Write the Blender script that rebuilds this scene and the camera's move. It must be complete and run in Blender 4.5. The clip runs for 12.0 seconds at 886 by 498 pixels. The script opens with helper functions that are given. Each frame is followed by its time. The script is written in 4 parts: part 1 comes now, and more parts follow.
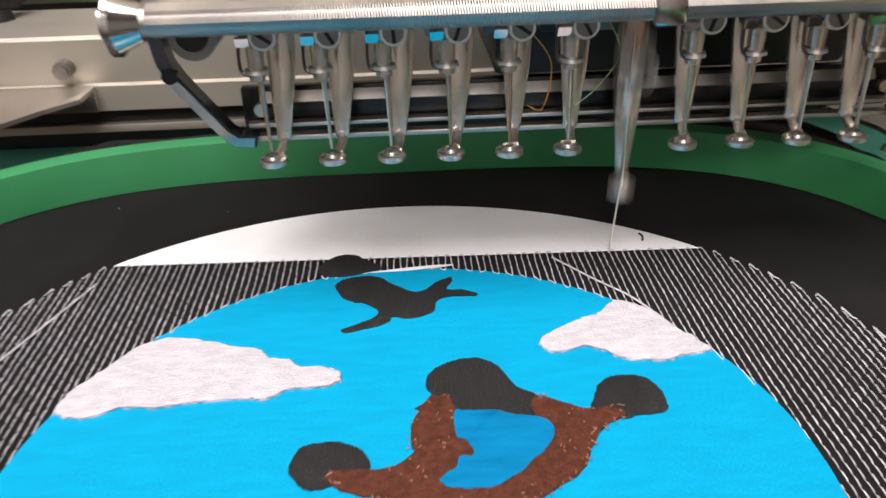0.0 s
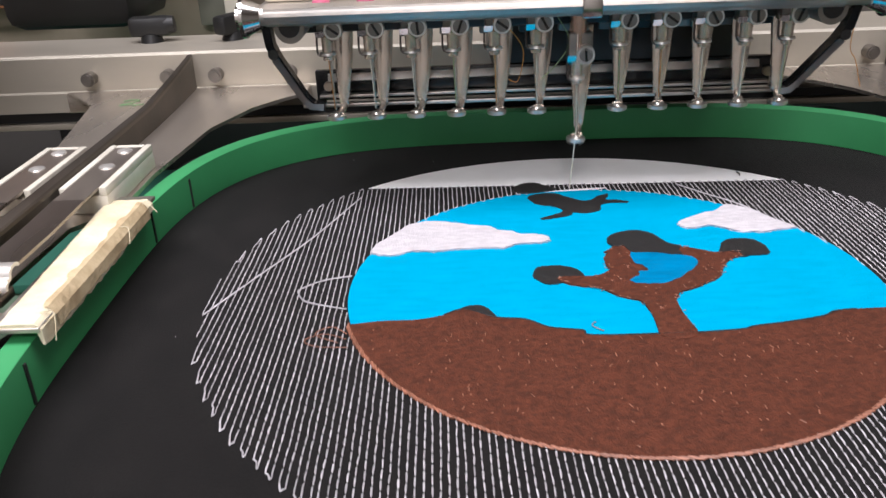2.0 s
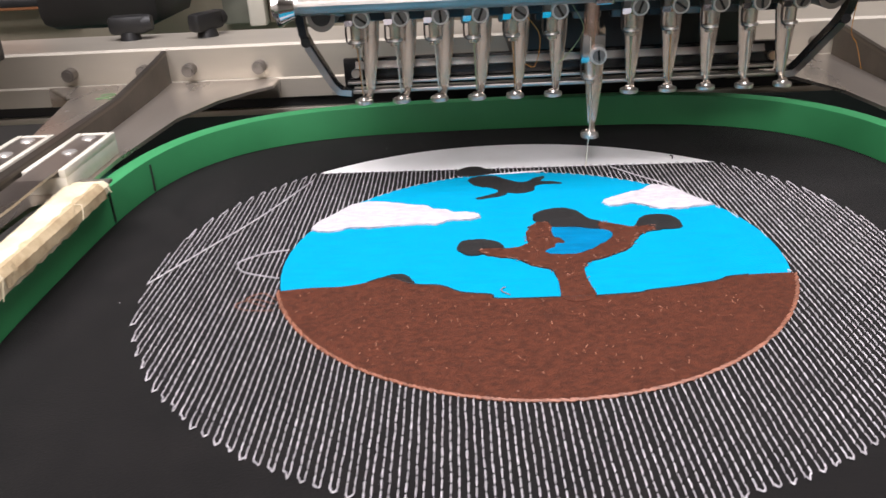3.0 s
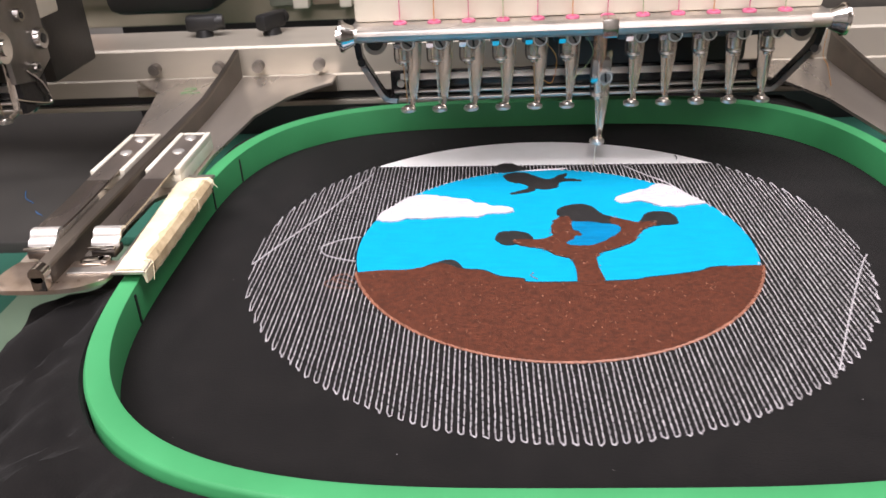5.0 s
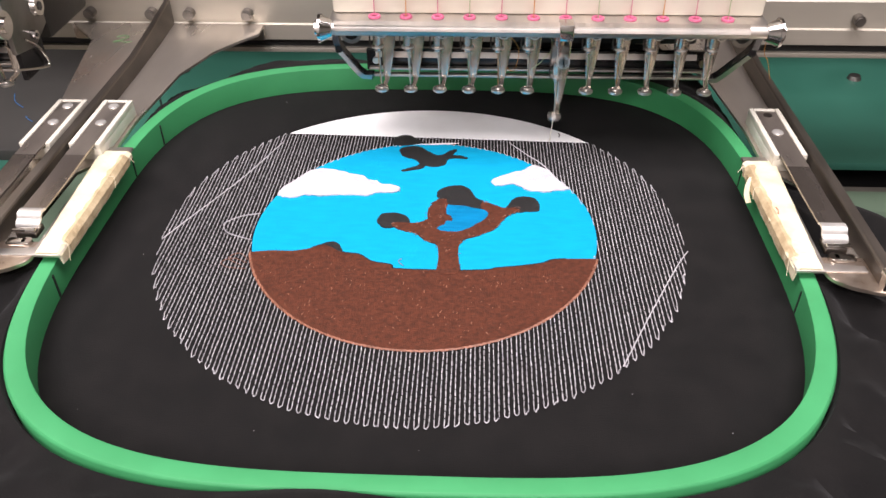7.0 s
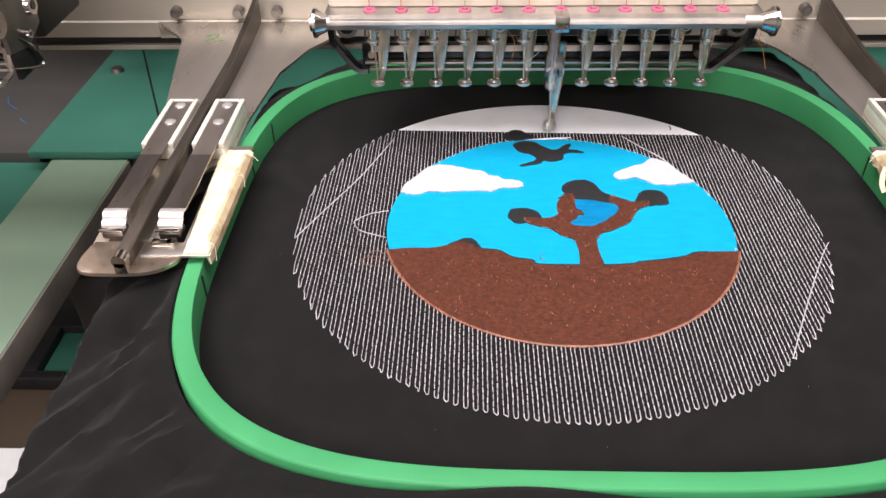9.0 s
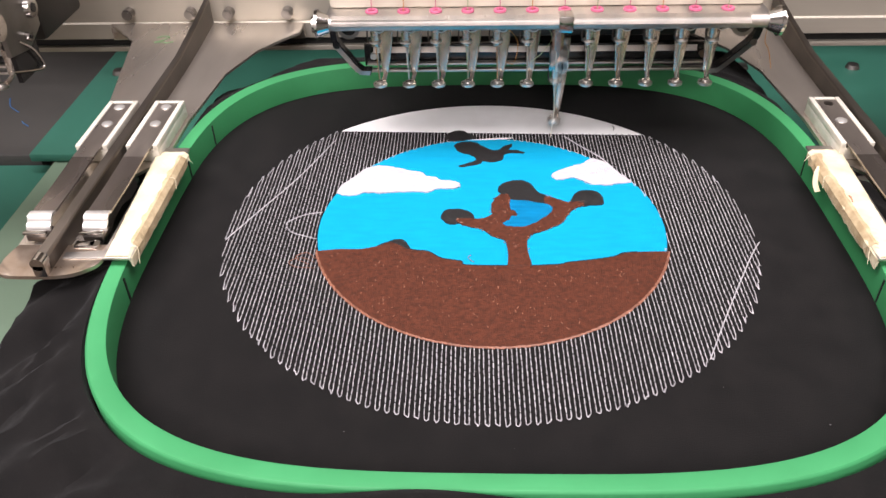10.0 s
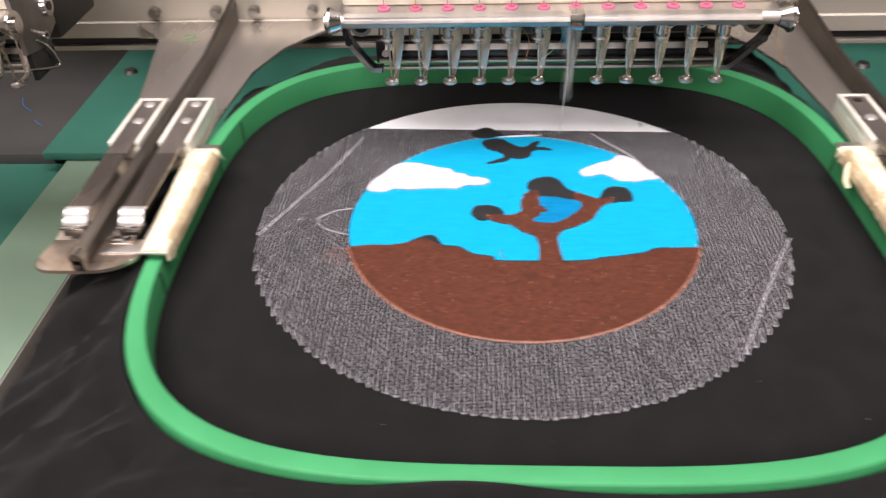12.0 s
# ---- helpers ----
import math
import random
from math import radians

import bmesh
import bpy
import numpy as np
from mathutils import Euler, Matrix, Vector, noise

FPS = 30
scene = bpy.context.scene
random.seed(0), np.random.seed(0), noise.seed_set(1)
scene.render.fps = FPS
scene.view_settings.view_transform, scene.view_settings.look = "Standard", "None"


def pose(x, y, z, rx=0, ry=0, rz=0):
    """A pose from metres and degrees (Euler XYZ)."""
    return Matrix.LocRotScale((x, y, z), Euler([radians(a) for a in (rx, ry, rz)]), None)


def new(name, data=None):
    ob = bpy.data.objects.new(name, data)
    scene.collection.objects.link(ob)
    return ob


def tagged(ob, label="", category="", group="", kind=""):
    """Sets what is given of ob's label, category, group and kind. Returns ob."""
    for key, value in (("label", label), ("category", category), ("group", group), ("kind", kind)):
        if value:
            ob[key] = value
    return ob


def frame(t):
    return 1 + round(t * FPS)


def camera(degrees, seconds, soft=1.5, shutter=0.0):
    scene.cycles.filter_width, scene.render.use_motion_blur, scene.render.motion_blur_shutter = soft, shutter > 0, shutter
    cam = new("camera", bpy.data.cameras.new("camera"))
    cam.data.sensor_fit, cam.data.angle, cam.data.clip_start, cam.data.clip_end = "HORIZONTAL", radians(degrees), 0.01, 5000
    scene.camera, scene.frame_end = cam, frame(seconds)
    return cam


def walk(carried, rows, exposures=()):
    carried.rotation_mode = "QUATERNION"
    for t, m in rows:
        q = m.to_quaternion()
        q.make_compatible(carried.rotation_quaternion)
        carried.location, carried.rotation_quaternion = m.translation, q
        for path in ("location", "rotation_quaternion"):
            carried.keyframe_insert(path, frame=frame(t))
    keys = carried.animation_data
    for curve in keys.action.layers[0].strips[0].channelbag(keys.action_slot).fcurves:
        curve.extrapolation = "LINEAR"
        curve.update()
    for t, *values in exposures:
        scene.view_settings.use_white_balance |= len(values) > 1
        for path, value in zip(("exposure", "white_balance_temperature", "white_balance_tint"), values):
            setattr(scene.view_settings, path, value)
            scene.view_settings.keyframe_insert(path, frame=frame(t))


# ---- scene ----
cam = camera(58.0, 12.0, soft=1.5, shutter=0.5)
CAMERA_ROWS = [
    (0, 0.0002, -0.0939, 0.1325, 60.68, 1.21, -3.45),
    (0.5, -0.0072, -0.1386, 0.1428, 62.47, 1.60, -3.45),
    (1, -0.0106, -0.1776, 0.1406, 63.73, 1.79, -2.25),
    (1.5, -0.0015, -0.1979, 0.1377, 64.54, 1.66, -1.48),
    (2, 0.0090, -0.2181, 0.1342, 65.05, 1.93, -0.40),
    (2.5, 0.0137, -0.2323, 0.1325, 65.39, 2.31, 0.13),
    (2.7, 0.0111, -0.2362, 0.1317, 65.33, 2.44, 0.22),
    (4.3, -0.0148, -0.2869, 0.1543, 64.91, 3.08, 1.59),
    (4.5, -0.0089, -0.2950, 0.1614, 64.53, 3.11, 1.84),
    (5, 0.0030, -0.3066, 0.1815, 61.98, 2.47, 2.16),
    (5.5, 0.0176, -0.3113, 0.2118, 57.25, 1.28, 2.14),
    (6, 0.0272, -0.3168, 0.2357, 54.71, 0.35, 1.96),
    (6.5, 0.0256, -0.3202, 0.2547, 52.91, -0.02, 2.13),
    (6.7, 0.0221, -0.3198, 0.2606, 52.58, 0.24, 2.30),
    (8.3, 0.0141, -0.3229, 0.2562, 52.93, 0.73, 1.90),
    (8.5, 0.0151, -0.3219, 0.2585, 52.60, 0.76, 1.66),
    (9, 0.0169, -0.3216, 0.2580, 52.46, 0.88, 1.60),
    (9.5, 0.0178, -0.3213, 0.2580, 52.38, 0.88, 1.57),
    (10, 0.0161, -0.3181, 0.2568, 52.49, 1.17, 1.60),
    (10.5, 0.0137, -0.3198, 0.2580, 52.51, 1.31, 1.73),
    (11, 0.0122, -0.3228, 0.2568, 52.65, 1.46, 1.88),
    (11.5, 0.0125, -0.3224, 0.2565, 52.60, 1.52, 1.96),
    (12, 0.0142, -0.3220, 0.2564, 52.54, 1.46, 2.09),
]
EXPOSURES = [(0, -0.53, 6500, 10), (0.8, -0.62, 6150, 10), (1.5, -0.70, 6050, 10), (2.0, -0.54, 6150, 11), (2.7, -0.40, 6250, 12), (4.5, -0.32, 6350, 13), (5.5, -0.25, 6400, 14), (12, -0.25, 6450, 14)]
walk(cam, [(t, pose(x, y, z, a, b, c)) for t, x, y, z, a, b, c in CAMERA_ROWS], EXPOSURES)

# Sideways and forward drive of the pantograph, with its turning points
DRIVE = [
    (0, 0.0047, -0.0025),
    (0.42, -0.0292, -0.0020),
    (0.5, -0.0267, -0.0020),
    (1, 0.0063, -0.0016),
    (1.5, 0.0393, -0.0022),
    (2, 0.0735, -0.0018),
    (2.22, 0.0840, -0.0016),
    (2.5, 0.0688, -0.0014),
    (2.7, 0.0567, -0.0025),
    (3.98, -0.0290, -0.0012),
    (4.3, -0.0067, -0.0001),
    (4.5, 0.0081, -0.0015),
    (5, 0.0419, -0.0022),
    (5.5, 0.0762, -0.0024),
    (5.68, 0.0855, -0.0020),
    (6, 0.0657, -0.0014),
    (6.5, 0.0320, -0.0021),
    (6.7, 0.0181, -0.0004),
    (7.47, -0.0310, -0.0005),
    (8.3, 0.0252, -0.0005),
    (8.5, 0.0398, -0.0010),
    (9, 0.0731, -0.0013),
    (9.2, 0.0850, -0.0013),
    (9.5, 0.0674, -0.0014),
    (10, 0.0338, -0.0002),
    (10.5, 0.0000, -0.0000),
    (10.93, -0.0285, 0.0002),
    (11, -0.0256, 0.0002),
    (11.5, 0.0085, 0.0001),
    (12, 0.0442, -0.0004),
]
# ---- light ----
world = bpy.data.worlds.new("workshop_air")
scene.world = world
world.use_nodes = True
world.node_tree.nodes["Background"].inputs[0].default_value = (0.9, 0.95, 1.0, 1)
world.node_tree.nodes["Background"].inputs[1].default_value = 0.12


def ceiling_lamp(name, x, y, z, w, d, watts, colour):
    lamp = bpy.data.lights.new(name, "AREA")
    lamp.shape, lamp.size, lamp.size_y, lamp.energy, lamp.color = "RECTANGLE", w, d, watts, colour
    ob = new(name, lamp)
    ob.location = (x, y, z)
    return ob


LAMPS = [(-0.95, -0.35, 66), (0.45, -0.35, 58), (-0.25, -2.3, 92)]
for lx, ly, watts in LAMPS:
    ceiling_lamp("ceiling_lamp", lx, ly, 1.98, 1.2, 1.1, watts, (1.0, 0.935, 0.945))

# ---- materials ----


def material(name, colour, rough=0.5, metal=0.0, second=None, scale=40.0, mix=0.5, bump=0.0, bump_scale=400.0, stretch=(1, 1, 1), spec=0.5, islands=0.0):
    m = bpy.data.materials.new(name)
    m.use_nodes = True
    nt = m.node_tree
    bsdf = nt.nodes["Principled BSDF"]
    bsdf.inputs["Roughness"].default_value = rough
    bsdf.inputs["Metallic"].default_value = metal
    bsdf.inputs["Specular IOR Level"].default_value = spec
    coord = nt.nodes.new("ShaderNodeTexCoord")
    mapping = nt.nodes.new("ShaderNodeMapping")
    mapping.inputs["Scale"].default_value = stretch
    nt.links.new(coord.outputs["Object"], mapping.inputs[0])
    big = nt.nodes.new("ShaderNodeTexNoise")
    big.inputs["Scale"].default_value = scale
    big.inputs["Detail"].default_value = 6
    nt.links.new(mapping.outputs[0], big.inputs["Vector"])
    ramp = nt.nodes.new("ShaderNodeValToRGB")
    c2 = second or tuple(v * 0.75 for v in colour)
    ramp.color_ramp.elements[0].color = (*c2, 1)
    ramp.color_ramp.elements[1].color = (*colour, 1)
    ramp.color_ramp.elements[0].position = 0.5 - 0.3 * mix
    ramp.color_ramp.elements[1].position = 0.5 + 0.15
    nt.links.new(big.outputs["Fac"], ramp.inputs[0])
    out = ramp.outputs[0]
    if islands:
        geo = nt.nodes.new("ShaderNodeNewGeometry")
        hsv = nt.nodes.new("ShaderNodeHueSaturation")
        rng = nt.nodes.new("ShaderNodeMapRange")
        rng.inputs[3].default_value, rng.inputs[4].default_value = 1 - islands, 1 + islands
        nt.links.new(geo.outputs["Random Per Island"], rng.inputs[0])
        nt.links.new(rng.outputs[0], hsv.inputs["Value"])
        nt.links.new(out, hsv.inputs["Color"])
        out = hsv.outputs[0]
    nt.links.new(out, bsdf.inputs["Base Color"])
    if bump:
        fine = nt.nodes.new("ShaderNodeTexNoise")
        fine.inputs["Scale"].default_value = bump_scale
        fine.inputs["Detail"].default_value = 4
        nt.links.new(mapping.outputs[0], fine.inputs["Vector"])
        bp = nt.nodes.new("ShaderNodeBump")
        bp.inputs["Strength"].default_value = bump
        bp.inputs["Distance"].default_value = 0.001
        nt.links.new(fine.outputs["Fac"], bp.inputs["Height"])
        nt.links.new(bp.outputs[0], bsdf.inputs["Normal"])
        rr = nt.nodes.new("ShaderNodeMapRange")
        rr.inputs[3].default_value, rr.inputs[4].default_value = max(0.02, rough - 0.1), min(1, rough + 0.12)
        nt.links.new(big.outputs["Fac"], rr.inputs[0])
        nt.links.new(rr.outputs[0], bsdf.inputs["Roughness"])
    return m


CLOTH = material("black_twill", (0.0088, 0.0079, 0.0075), 0.9, second=(0.0055, 0.0050, 0.0048), scale=60, bump=0.3, bump_scale=1500, spec=0.15)
CLOTH.node_tree.nodes["Principled BSDF"].inputs["Sheen Weight"].default_value = 0.045
CLOTH.node_tree.nodes["Principled BSDF"].inputs["Sheen Roughness"].default_value = 0.5
GREEN = material("green_plastic", (0.048, 0.305, 0.110), 0.55, second=(0.040, 0.262, 0.092), scale=25, bump=0.06, bump_scale=300)
BLUE = material("blue_thread", (0.0, 0.335, 0.565), 0.7, second=(0.0, 0.30, 0.51), scale=70, bump=0.35, bump_scale=900, stretch=(1, 5, 1), spec=0.1)
DEEP_BLUE = material("deep_blue_thread", (0.0, 0.195, 0.41), 0.6, scale=60, bump=0.25, bump_scale=500, stretch=(1, 5, 1), spec=0.1)
BROWN = material("brown_thread", (0.112, 0.031, 0.0145), 0.7, second=(0.060, 0.0165, 0.0075), scale=480, bump=0.7, bump_scale=1300, stretch=(1, 1.3, 1), spec=0.25)
BROWN_EDGE = material("light_brown_thread", (0.33, 0.14, 0.085), 0.5, scale=300, bump=0.3, bump_scale=900, islands=0.3)
BLACK_THREAD = material("black_thread", (0.014, 0.013, 0.013), 0.6, scale=200, bump=0.5, bump_scale=900, stretch=(4, 1, 1))
CLOUD = material("white_thread", (0.68, 0.645, 0.67), 0.75, second=(0.56, 0.53, 0.555), scale=220, bump=1.0, bump_scale=800, stretch=(1, 2.5, 1))
WHITE_CLOTH = material("white_twill", (0.93, 0.925, 0.91), 0.85, second=(0.88, 0.87, 0.85), scale=50, bump=0.3, bump_scale=1200)
STITCH = material("white_stitch", (0.60, 0.575, 0.595), 0.5, scale=300, islands=0.25)
STEEL = material("brushed_steel", (0.66, 0.60, 0.54), 0.42, 1.0, second=(0.48, 0.46, 0.43), scale=60, bump=0.05, bump_scale=300, stretch=(1, 0.2, 1))
PLATE = material("beige_zinc_plate", (0.70, 0.63, 0.55), 0.27, 0.80, second=(0.53, 0.475, 0.41), scale=22, bump=0.06, bump_scale=300, stretch=(1, 0.25, 1))
DULL = material("dull_steel", (0.30, 0.28, 0.26), 0.42, 1.0, second=(0.20, 0.185, 0.17), scale=45, bump=0.08, bump_scale=400)
COPPERY = material("reddish_nickel", (0.62, 0.43, 0.36), 0.24, 0.9, second=(0.50, 0.33, 0.27), scale=90, bump=0.04)
NICKEL = material("worn_nickel", (0.64, 0.54, 0.45), 0.30, 0.9, second=(0.50, 0.39, 0.30), scale=120, bump=0.04)
SPRING_SHADE = material("shaded_spring_steel", (0.33, 0.285, 0.255), 0.26, 0.9, second=(0.25, 0.215, 0.185), scale=45, bump=0.06, bump_scale=300, stretch=(1, 0.3, 1))
DARK_STEEL = material("dark_spring_steel", (0.20, 0.175, 0.155), 0.35, 1.0, second=(0.10, 0.09, 0.085), scale=40, bump=0.06, bump_scale=300)
POLISHED = material("polished_shank", (0.76, 0.68, 0.59), 0.20, 0.75, second=(0.62, 0.53, 0.45), scale=120, bump=0.03)
MARKER = material("green_marker", (0.10, 0.26, 0.09), 0.7, second=(0.22, 0.28, 0.15), scale=300)
# lighter copy of the spring steel, for the stretch that catches the light
SPRING_LIT = material("lit_spring_steel", (0.50, 0.44, 0.385), 0.30, 0.85, second=(0.38, 0.33, 0.29), scale=70, bump=0.05, bump_scale=300, stretch=(1, 0.25, 1))
OLD_TAPE = material("browned_tape", (0.58, 0.46, 0.28), 0.75, second=(0.40, 0.29, 0.16), scale=140, bump=0.6, bump_scale=400)
# one rib steel in two tones: lit on top, shaded on the cheeks
RIB_LIT = material("lit_rib_top", (0.27, 0.235, 0.20), 0.36, 0.9, second=(0.15, 0.13, 0.11), scale=50, bump=0.08, bump_scale=300, stretch=(1, 0.2, 1))
RIB_SHADE = material("shaded_rib_steel", (0.17, 0.15, 0.13), 0.34, 0.9, second=(0.09, 0.08, 0.07), scale=30, bump=0.06, bump_scale=300)
FRESH = material("bright_rivet", (0.86, 0.83, 0.78), 0.36, 0.7, scale=90)
FOOT = material("bright_foot_steel", (0.74, 0.70, 0.65), 0.27, 0.85, second=(0.60, 0.56, 0.51), scale=120, bump=0.03)
CHROME = material("chrome", (0.66, 0.62, 0.58), 0.16, 1.0, second=(0.54, 0.52, 0.50), scale=90)
ALU = material("aluminium_rail", (0.54, 0.495, 0.415), 0.42, 0.50, second=(0.42, 0.385, 0.32), scale=18, bump=0.05, bump_scale=200, stretch=(0.2, 1, 1))
CREAM = material("cream_plastic", (0.74, 0.69, 0.58), 0.5, second=(0.66, 0.60, 0.49), scale=20, bump=0.05)
CREAM_DARK = material("aged_beige_enamel", (0.42, 0.36, 0.27), 0.5, second=(0.33, 0.28, 0.205), scale=12, bump=0.05)
IVORY = material("ivory_plastic", (0.70, 0.67, 0.58), 0.45, second=(0.58, 0.54, 0.45), scale=60, bump=0.06)
TAPE = material("old_masking_tape", (0.80, 0.73, 0.53), 0.7, second=(0.62, 0.52, 0.33), scale=75, mix=0.6, bump=0.45, bump_scale=350)
BLACK = material("black_enamel", (0.012, 0.012, 0.013), 0.25, scale=50)
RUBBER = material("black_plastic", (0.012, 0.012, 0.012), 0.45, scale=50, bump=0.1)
PINK = material("pink_ceramic", (0.58, 0.13, 0.23), 0.35, scale=80)
INK = material("faded_red_ink", (0.50, 0.20, 0.16), 0.7, second=(0.56, 0.36, 0.22), scale=300)
TEAL = material("teal_enamel", (0.031, 0.15, 0.103), 0.6, second=(0.026, 0.13, 0.088), scale=14, bump=0.04)
PALE = material("pale_green_laminate", (0.20, 0.29, 0.20), 0.62, second=(0.17, 0.25, 0.17), scale=8, bump=0.04)
GREY = material("grey_enamel", (0.055, 0.052, 0.047), 0.5, second=(0.04, 0.038, 0.035), scale=9, bump=0.05)
DARK_CAST = material("dark_brown_casting", (0.030, 0.026, 0.022), 0.45, second=(0.018, 0.016, 0.014), scale=25, bump=0.1)
WOOD = material("orange_brown_wood", (0.36, 0.15, 0.06), 0.5, second=(0.24, 0.095, 0.04), scale=14, bump=0.06, stretch=(0.3, 1, 3))
PANE = material("grey_green_panel", (0.20, 0.20, 0.155), 0.5, second=(0.15, 0.15, 0.115), scale=12, bump=0.05)
TAN = material("tan_panel", (0.27, 0.21, 0.15), 0.5, second=(0.20, 0.155, 0.11), scale=12, bump=0.05)
BLUE_BOX = material("blue_cardboard", (0.03, 0.12, 0.30), 0.6, second=(0.02, 0.09, 0.23), scale=20, bump=0.05)
COVER = material("charcoal_enamel", (0.032, 0.03, 0.028), 0.4, scale=9, bump=0.05)
EDGE_BAND = material("grey_edge_band", (0.20, 0.18, 0.15), 0.6, second=(0.14, 0.125, 0.105), scale=25, bump=0.1)
CYAN = material("blue_scrap", (0.03, 0.16, 0.42), 0.5, scale=60)
FELT = material("white_felt", (0.84, 0.80, 0.68), 0.9, scale=120, bump=0.4, bump_scale=900)
ORANGE = material("orange_thread", (0.60, 0.26, 0.04), 0.5, scale=100)
LIME = material("pale_green_thread", (0.34, 0.42, 0.20), 0.5, scale=100)
WALL = material("workshop_plaster", (0.62, 0.60, 0.56), 0.9, second=(0.52, 0.50, 0.46), scale=2.0, bump=0.1, bump_scale=60)
FLOOR = material("brown_workshop_floor", (0.085, 0.060, 0.038), 0.6, second=(0.055, 0.038, 0.024), scale=3.0, bump=0.1, bump_scale=80)

# ---- mesh helpers ----
BASES = {}


def thing(name, base, label, category, group="", kind=""):
    ob = new(name)
    ob.empty_display_size = 0.02
    ob.location = base
    BASES[ob] = Vector(base)
    return tagged(ob, label, category, group, kind)


def part(name, bm, mat, parent, label="", smooth=True, kind=""):
    """One mesh object, drawn in the space of the place, under a thing or a part."""
    base = BASES[parent]
    me = bpy.data.meshes.new(name)
    bmesh.ops.translate(bm, verts=bm.verts, vec=-base)
    bmesh.ops.recalc_face_normals(bm, faces=bm.faces)
    bm.to_mesh(me)
    bm.free()
    if smooth:
        me.shade_smooth()
        me.set_sharp_from_angle(angle=radians(35))
    me.materials.append(mat)
    ob = new(name, me)
    ob.parent = parent
    BASES[ob] = base
    return tagged(ob, label, kind=kind)


def box(x0, x1, y0, y1, z0, z1, bevel=0.0, bm=None):
    bm = bm or bmesh.new()
    made = bmesh.ops.create_cube(bm, size=1.0)["verts"]
    bmesh.ops.scale(bm, vec=(x1 - x0, y1 - y0, z1 - z0), verts=made)
    bmesh.ops.translate(bm, vec=((x0 + x1) / 2, (y0 + y1) / 2, (z0 + z1) / 2), verts=made)
    if bevel:
        edges = list({e for v in made for e in v.link_edges})
        bmesh.ops.bevel(bm, geom=edges, offset=bevel, segments=2, affect="EDGES", profile=0.5)
    return bm


def rod(p, q, r, r2=None, seg=16, bm=None):
    bm = bm or bmesh.new()
    p, q = Vector(p), Vector(q)
    turn = (q - p).to_track_quat("Z", "Y").to_matrix().to_4x4()
    bmesh.ops.create_cone(bm, cap_ends=True, segments=seg, radius1=r, radius2=r if r2 is None else r2, depth=(q - p).length,
                          matrix=Matrix.Translation((p + q) / 2) @ turn)
    return bm


def smooth_path(points, steps=6, closed=False):
    pts = [Vector(p) for p in points]
    n, out = len(pts), []
    for i in range(n if closed else n - 1):
        a, b, c, d = (pts[(i + k) % n] if closed else pts[min(max(i + k, 0), n - 1)] for k in (-1, 0, 1, 2))
        for s in range(steps):
            u = s / steps
            out.append(0.5 * (2 * b + (c - a) * u + (2 * a - 5 * b + 4 * c - d) * u * u + (3 * b - a - 3 * c + d) * u ** 3))
    if not closed:
        out.append(pts[-1])
    return out


def tube(points, r, steps=6, seg=6, bm=None, closed=False):
    bm = bm or bmesh.new()
    path = smooth_path(points, steps, closed)
    rings, up = [], Vector((0, 0, 1))
    n = len(path)
    for i, p in enumerate(path):
        d = (path[(i + 1) % n] - path[i - 1]) if closed else path[min(i + 1, n - 1)] - path[max(i - 1, 0)]
        d.normalize()
        side = d.cross(up if abs(d.z) < 0.9 else Vector((1, 0, 0))).normalized()
        top = side.cross(d)
        rings.append([bm.verts.new(p + r * (math.cos(6.2832 * k / seg) * side + math.sin(6.2832 * k / seg) * top)) for k in range(seg)])
    for i in range(n if closed else n - 1):
        a, b = rings[i], rings[(i + 1) % n]
        for k in range(seg):
            bm.faces.new((a[k], a[(k + 1) % seg], b[(k + 1) % seg], b[k]))
    if not closed:
        bm.faces.new(rings[0])
        bm.faces.new(rings[-1])
    return bm


def prism(outline, z0, z1, bevel=0.0, bm=None):
    """An upright slab with the given outline in plan."""
    bm = bm or bmesh.new()
    low = [bm.verts.new((p[0], p[1], z0)) for p in outline]
    high = [bm.verts.new((p[0], p[1], z1)) for p in outline]
    n = len(low)
    top = bm.faces.new(high)
    bm.faces.new(low[::-1])
    for i in range(n):
        bm.faces.new((low[i], low[(i + 1) % n], high[(i + 1) % n], high[i]))
    if bevel:
        bmesh.ops.bevel(bm, geom=list(top.edges), offset=bevel, segments=2, affect="EDGES", profile=0.5)
    bmesh.ops.triangulate(bm, faces=[f for f in bm.faces if len(f.verts) > 6])
    return bm


def strip(profile, x0, x1, bm=None):
    """A bar along x with the given outline in (y, z)."""
    bm = bm or bmesh.new()
    a = [bm.verts.new((x0, y, z)) for y, z in profile]
    b = [bm.verts.new((x1, y, z)) for y, z in profile]
    n = len(a)
    bm.faces.new(a)
    bm.faces.new(b[::-1])
    for i in range(n):
        bm.faces.new((a[i], a[(i + 1) % n], b[(i + 1) % n], b[i]))
    return bm


def ribbon(points, width, thick, bm=None):
    """A flat strap along points in the plane of y and z or x and z, width across x or y given by the side vector."""
    bm = bm or bmesh.new()
    path, side = points
    side = Vector(side)
    rings = []
    for i, p in enumerate(path):
        d = (path[min(i + 1, len(path) - 1)] - path[max(i - 1, 0)]).normalized()
        nrm = side.cross(d).normalized()
        rings.append([bm.verts.new(p + s * side * width / 2 + t * nrm * thick / 2) for s, t in ((-1, -1), (1, -1), (1, 1), (-1, 1))])
    for a, b in zip(rings, rings[1:]):
        for k in range(4):
            bm.faces.new((a[k], a[(k + 1) % 4], b[(k + 1) % 4], b[k]))
    bm.faces.new(rings[0])
    bm.faces.new(rings[-1][::-1])
    return bm


MOVING = []

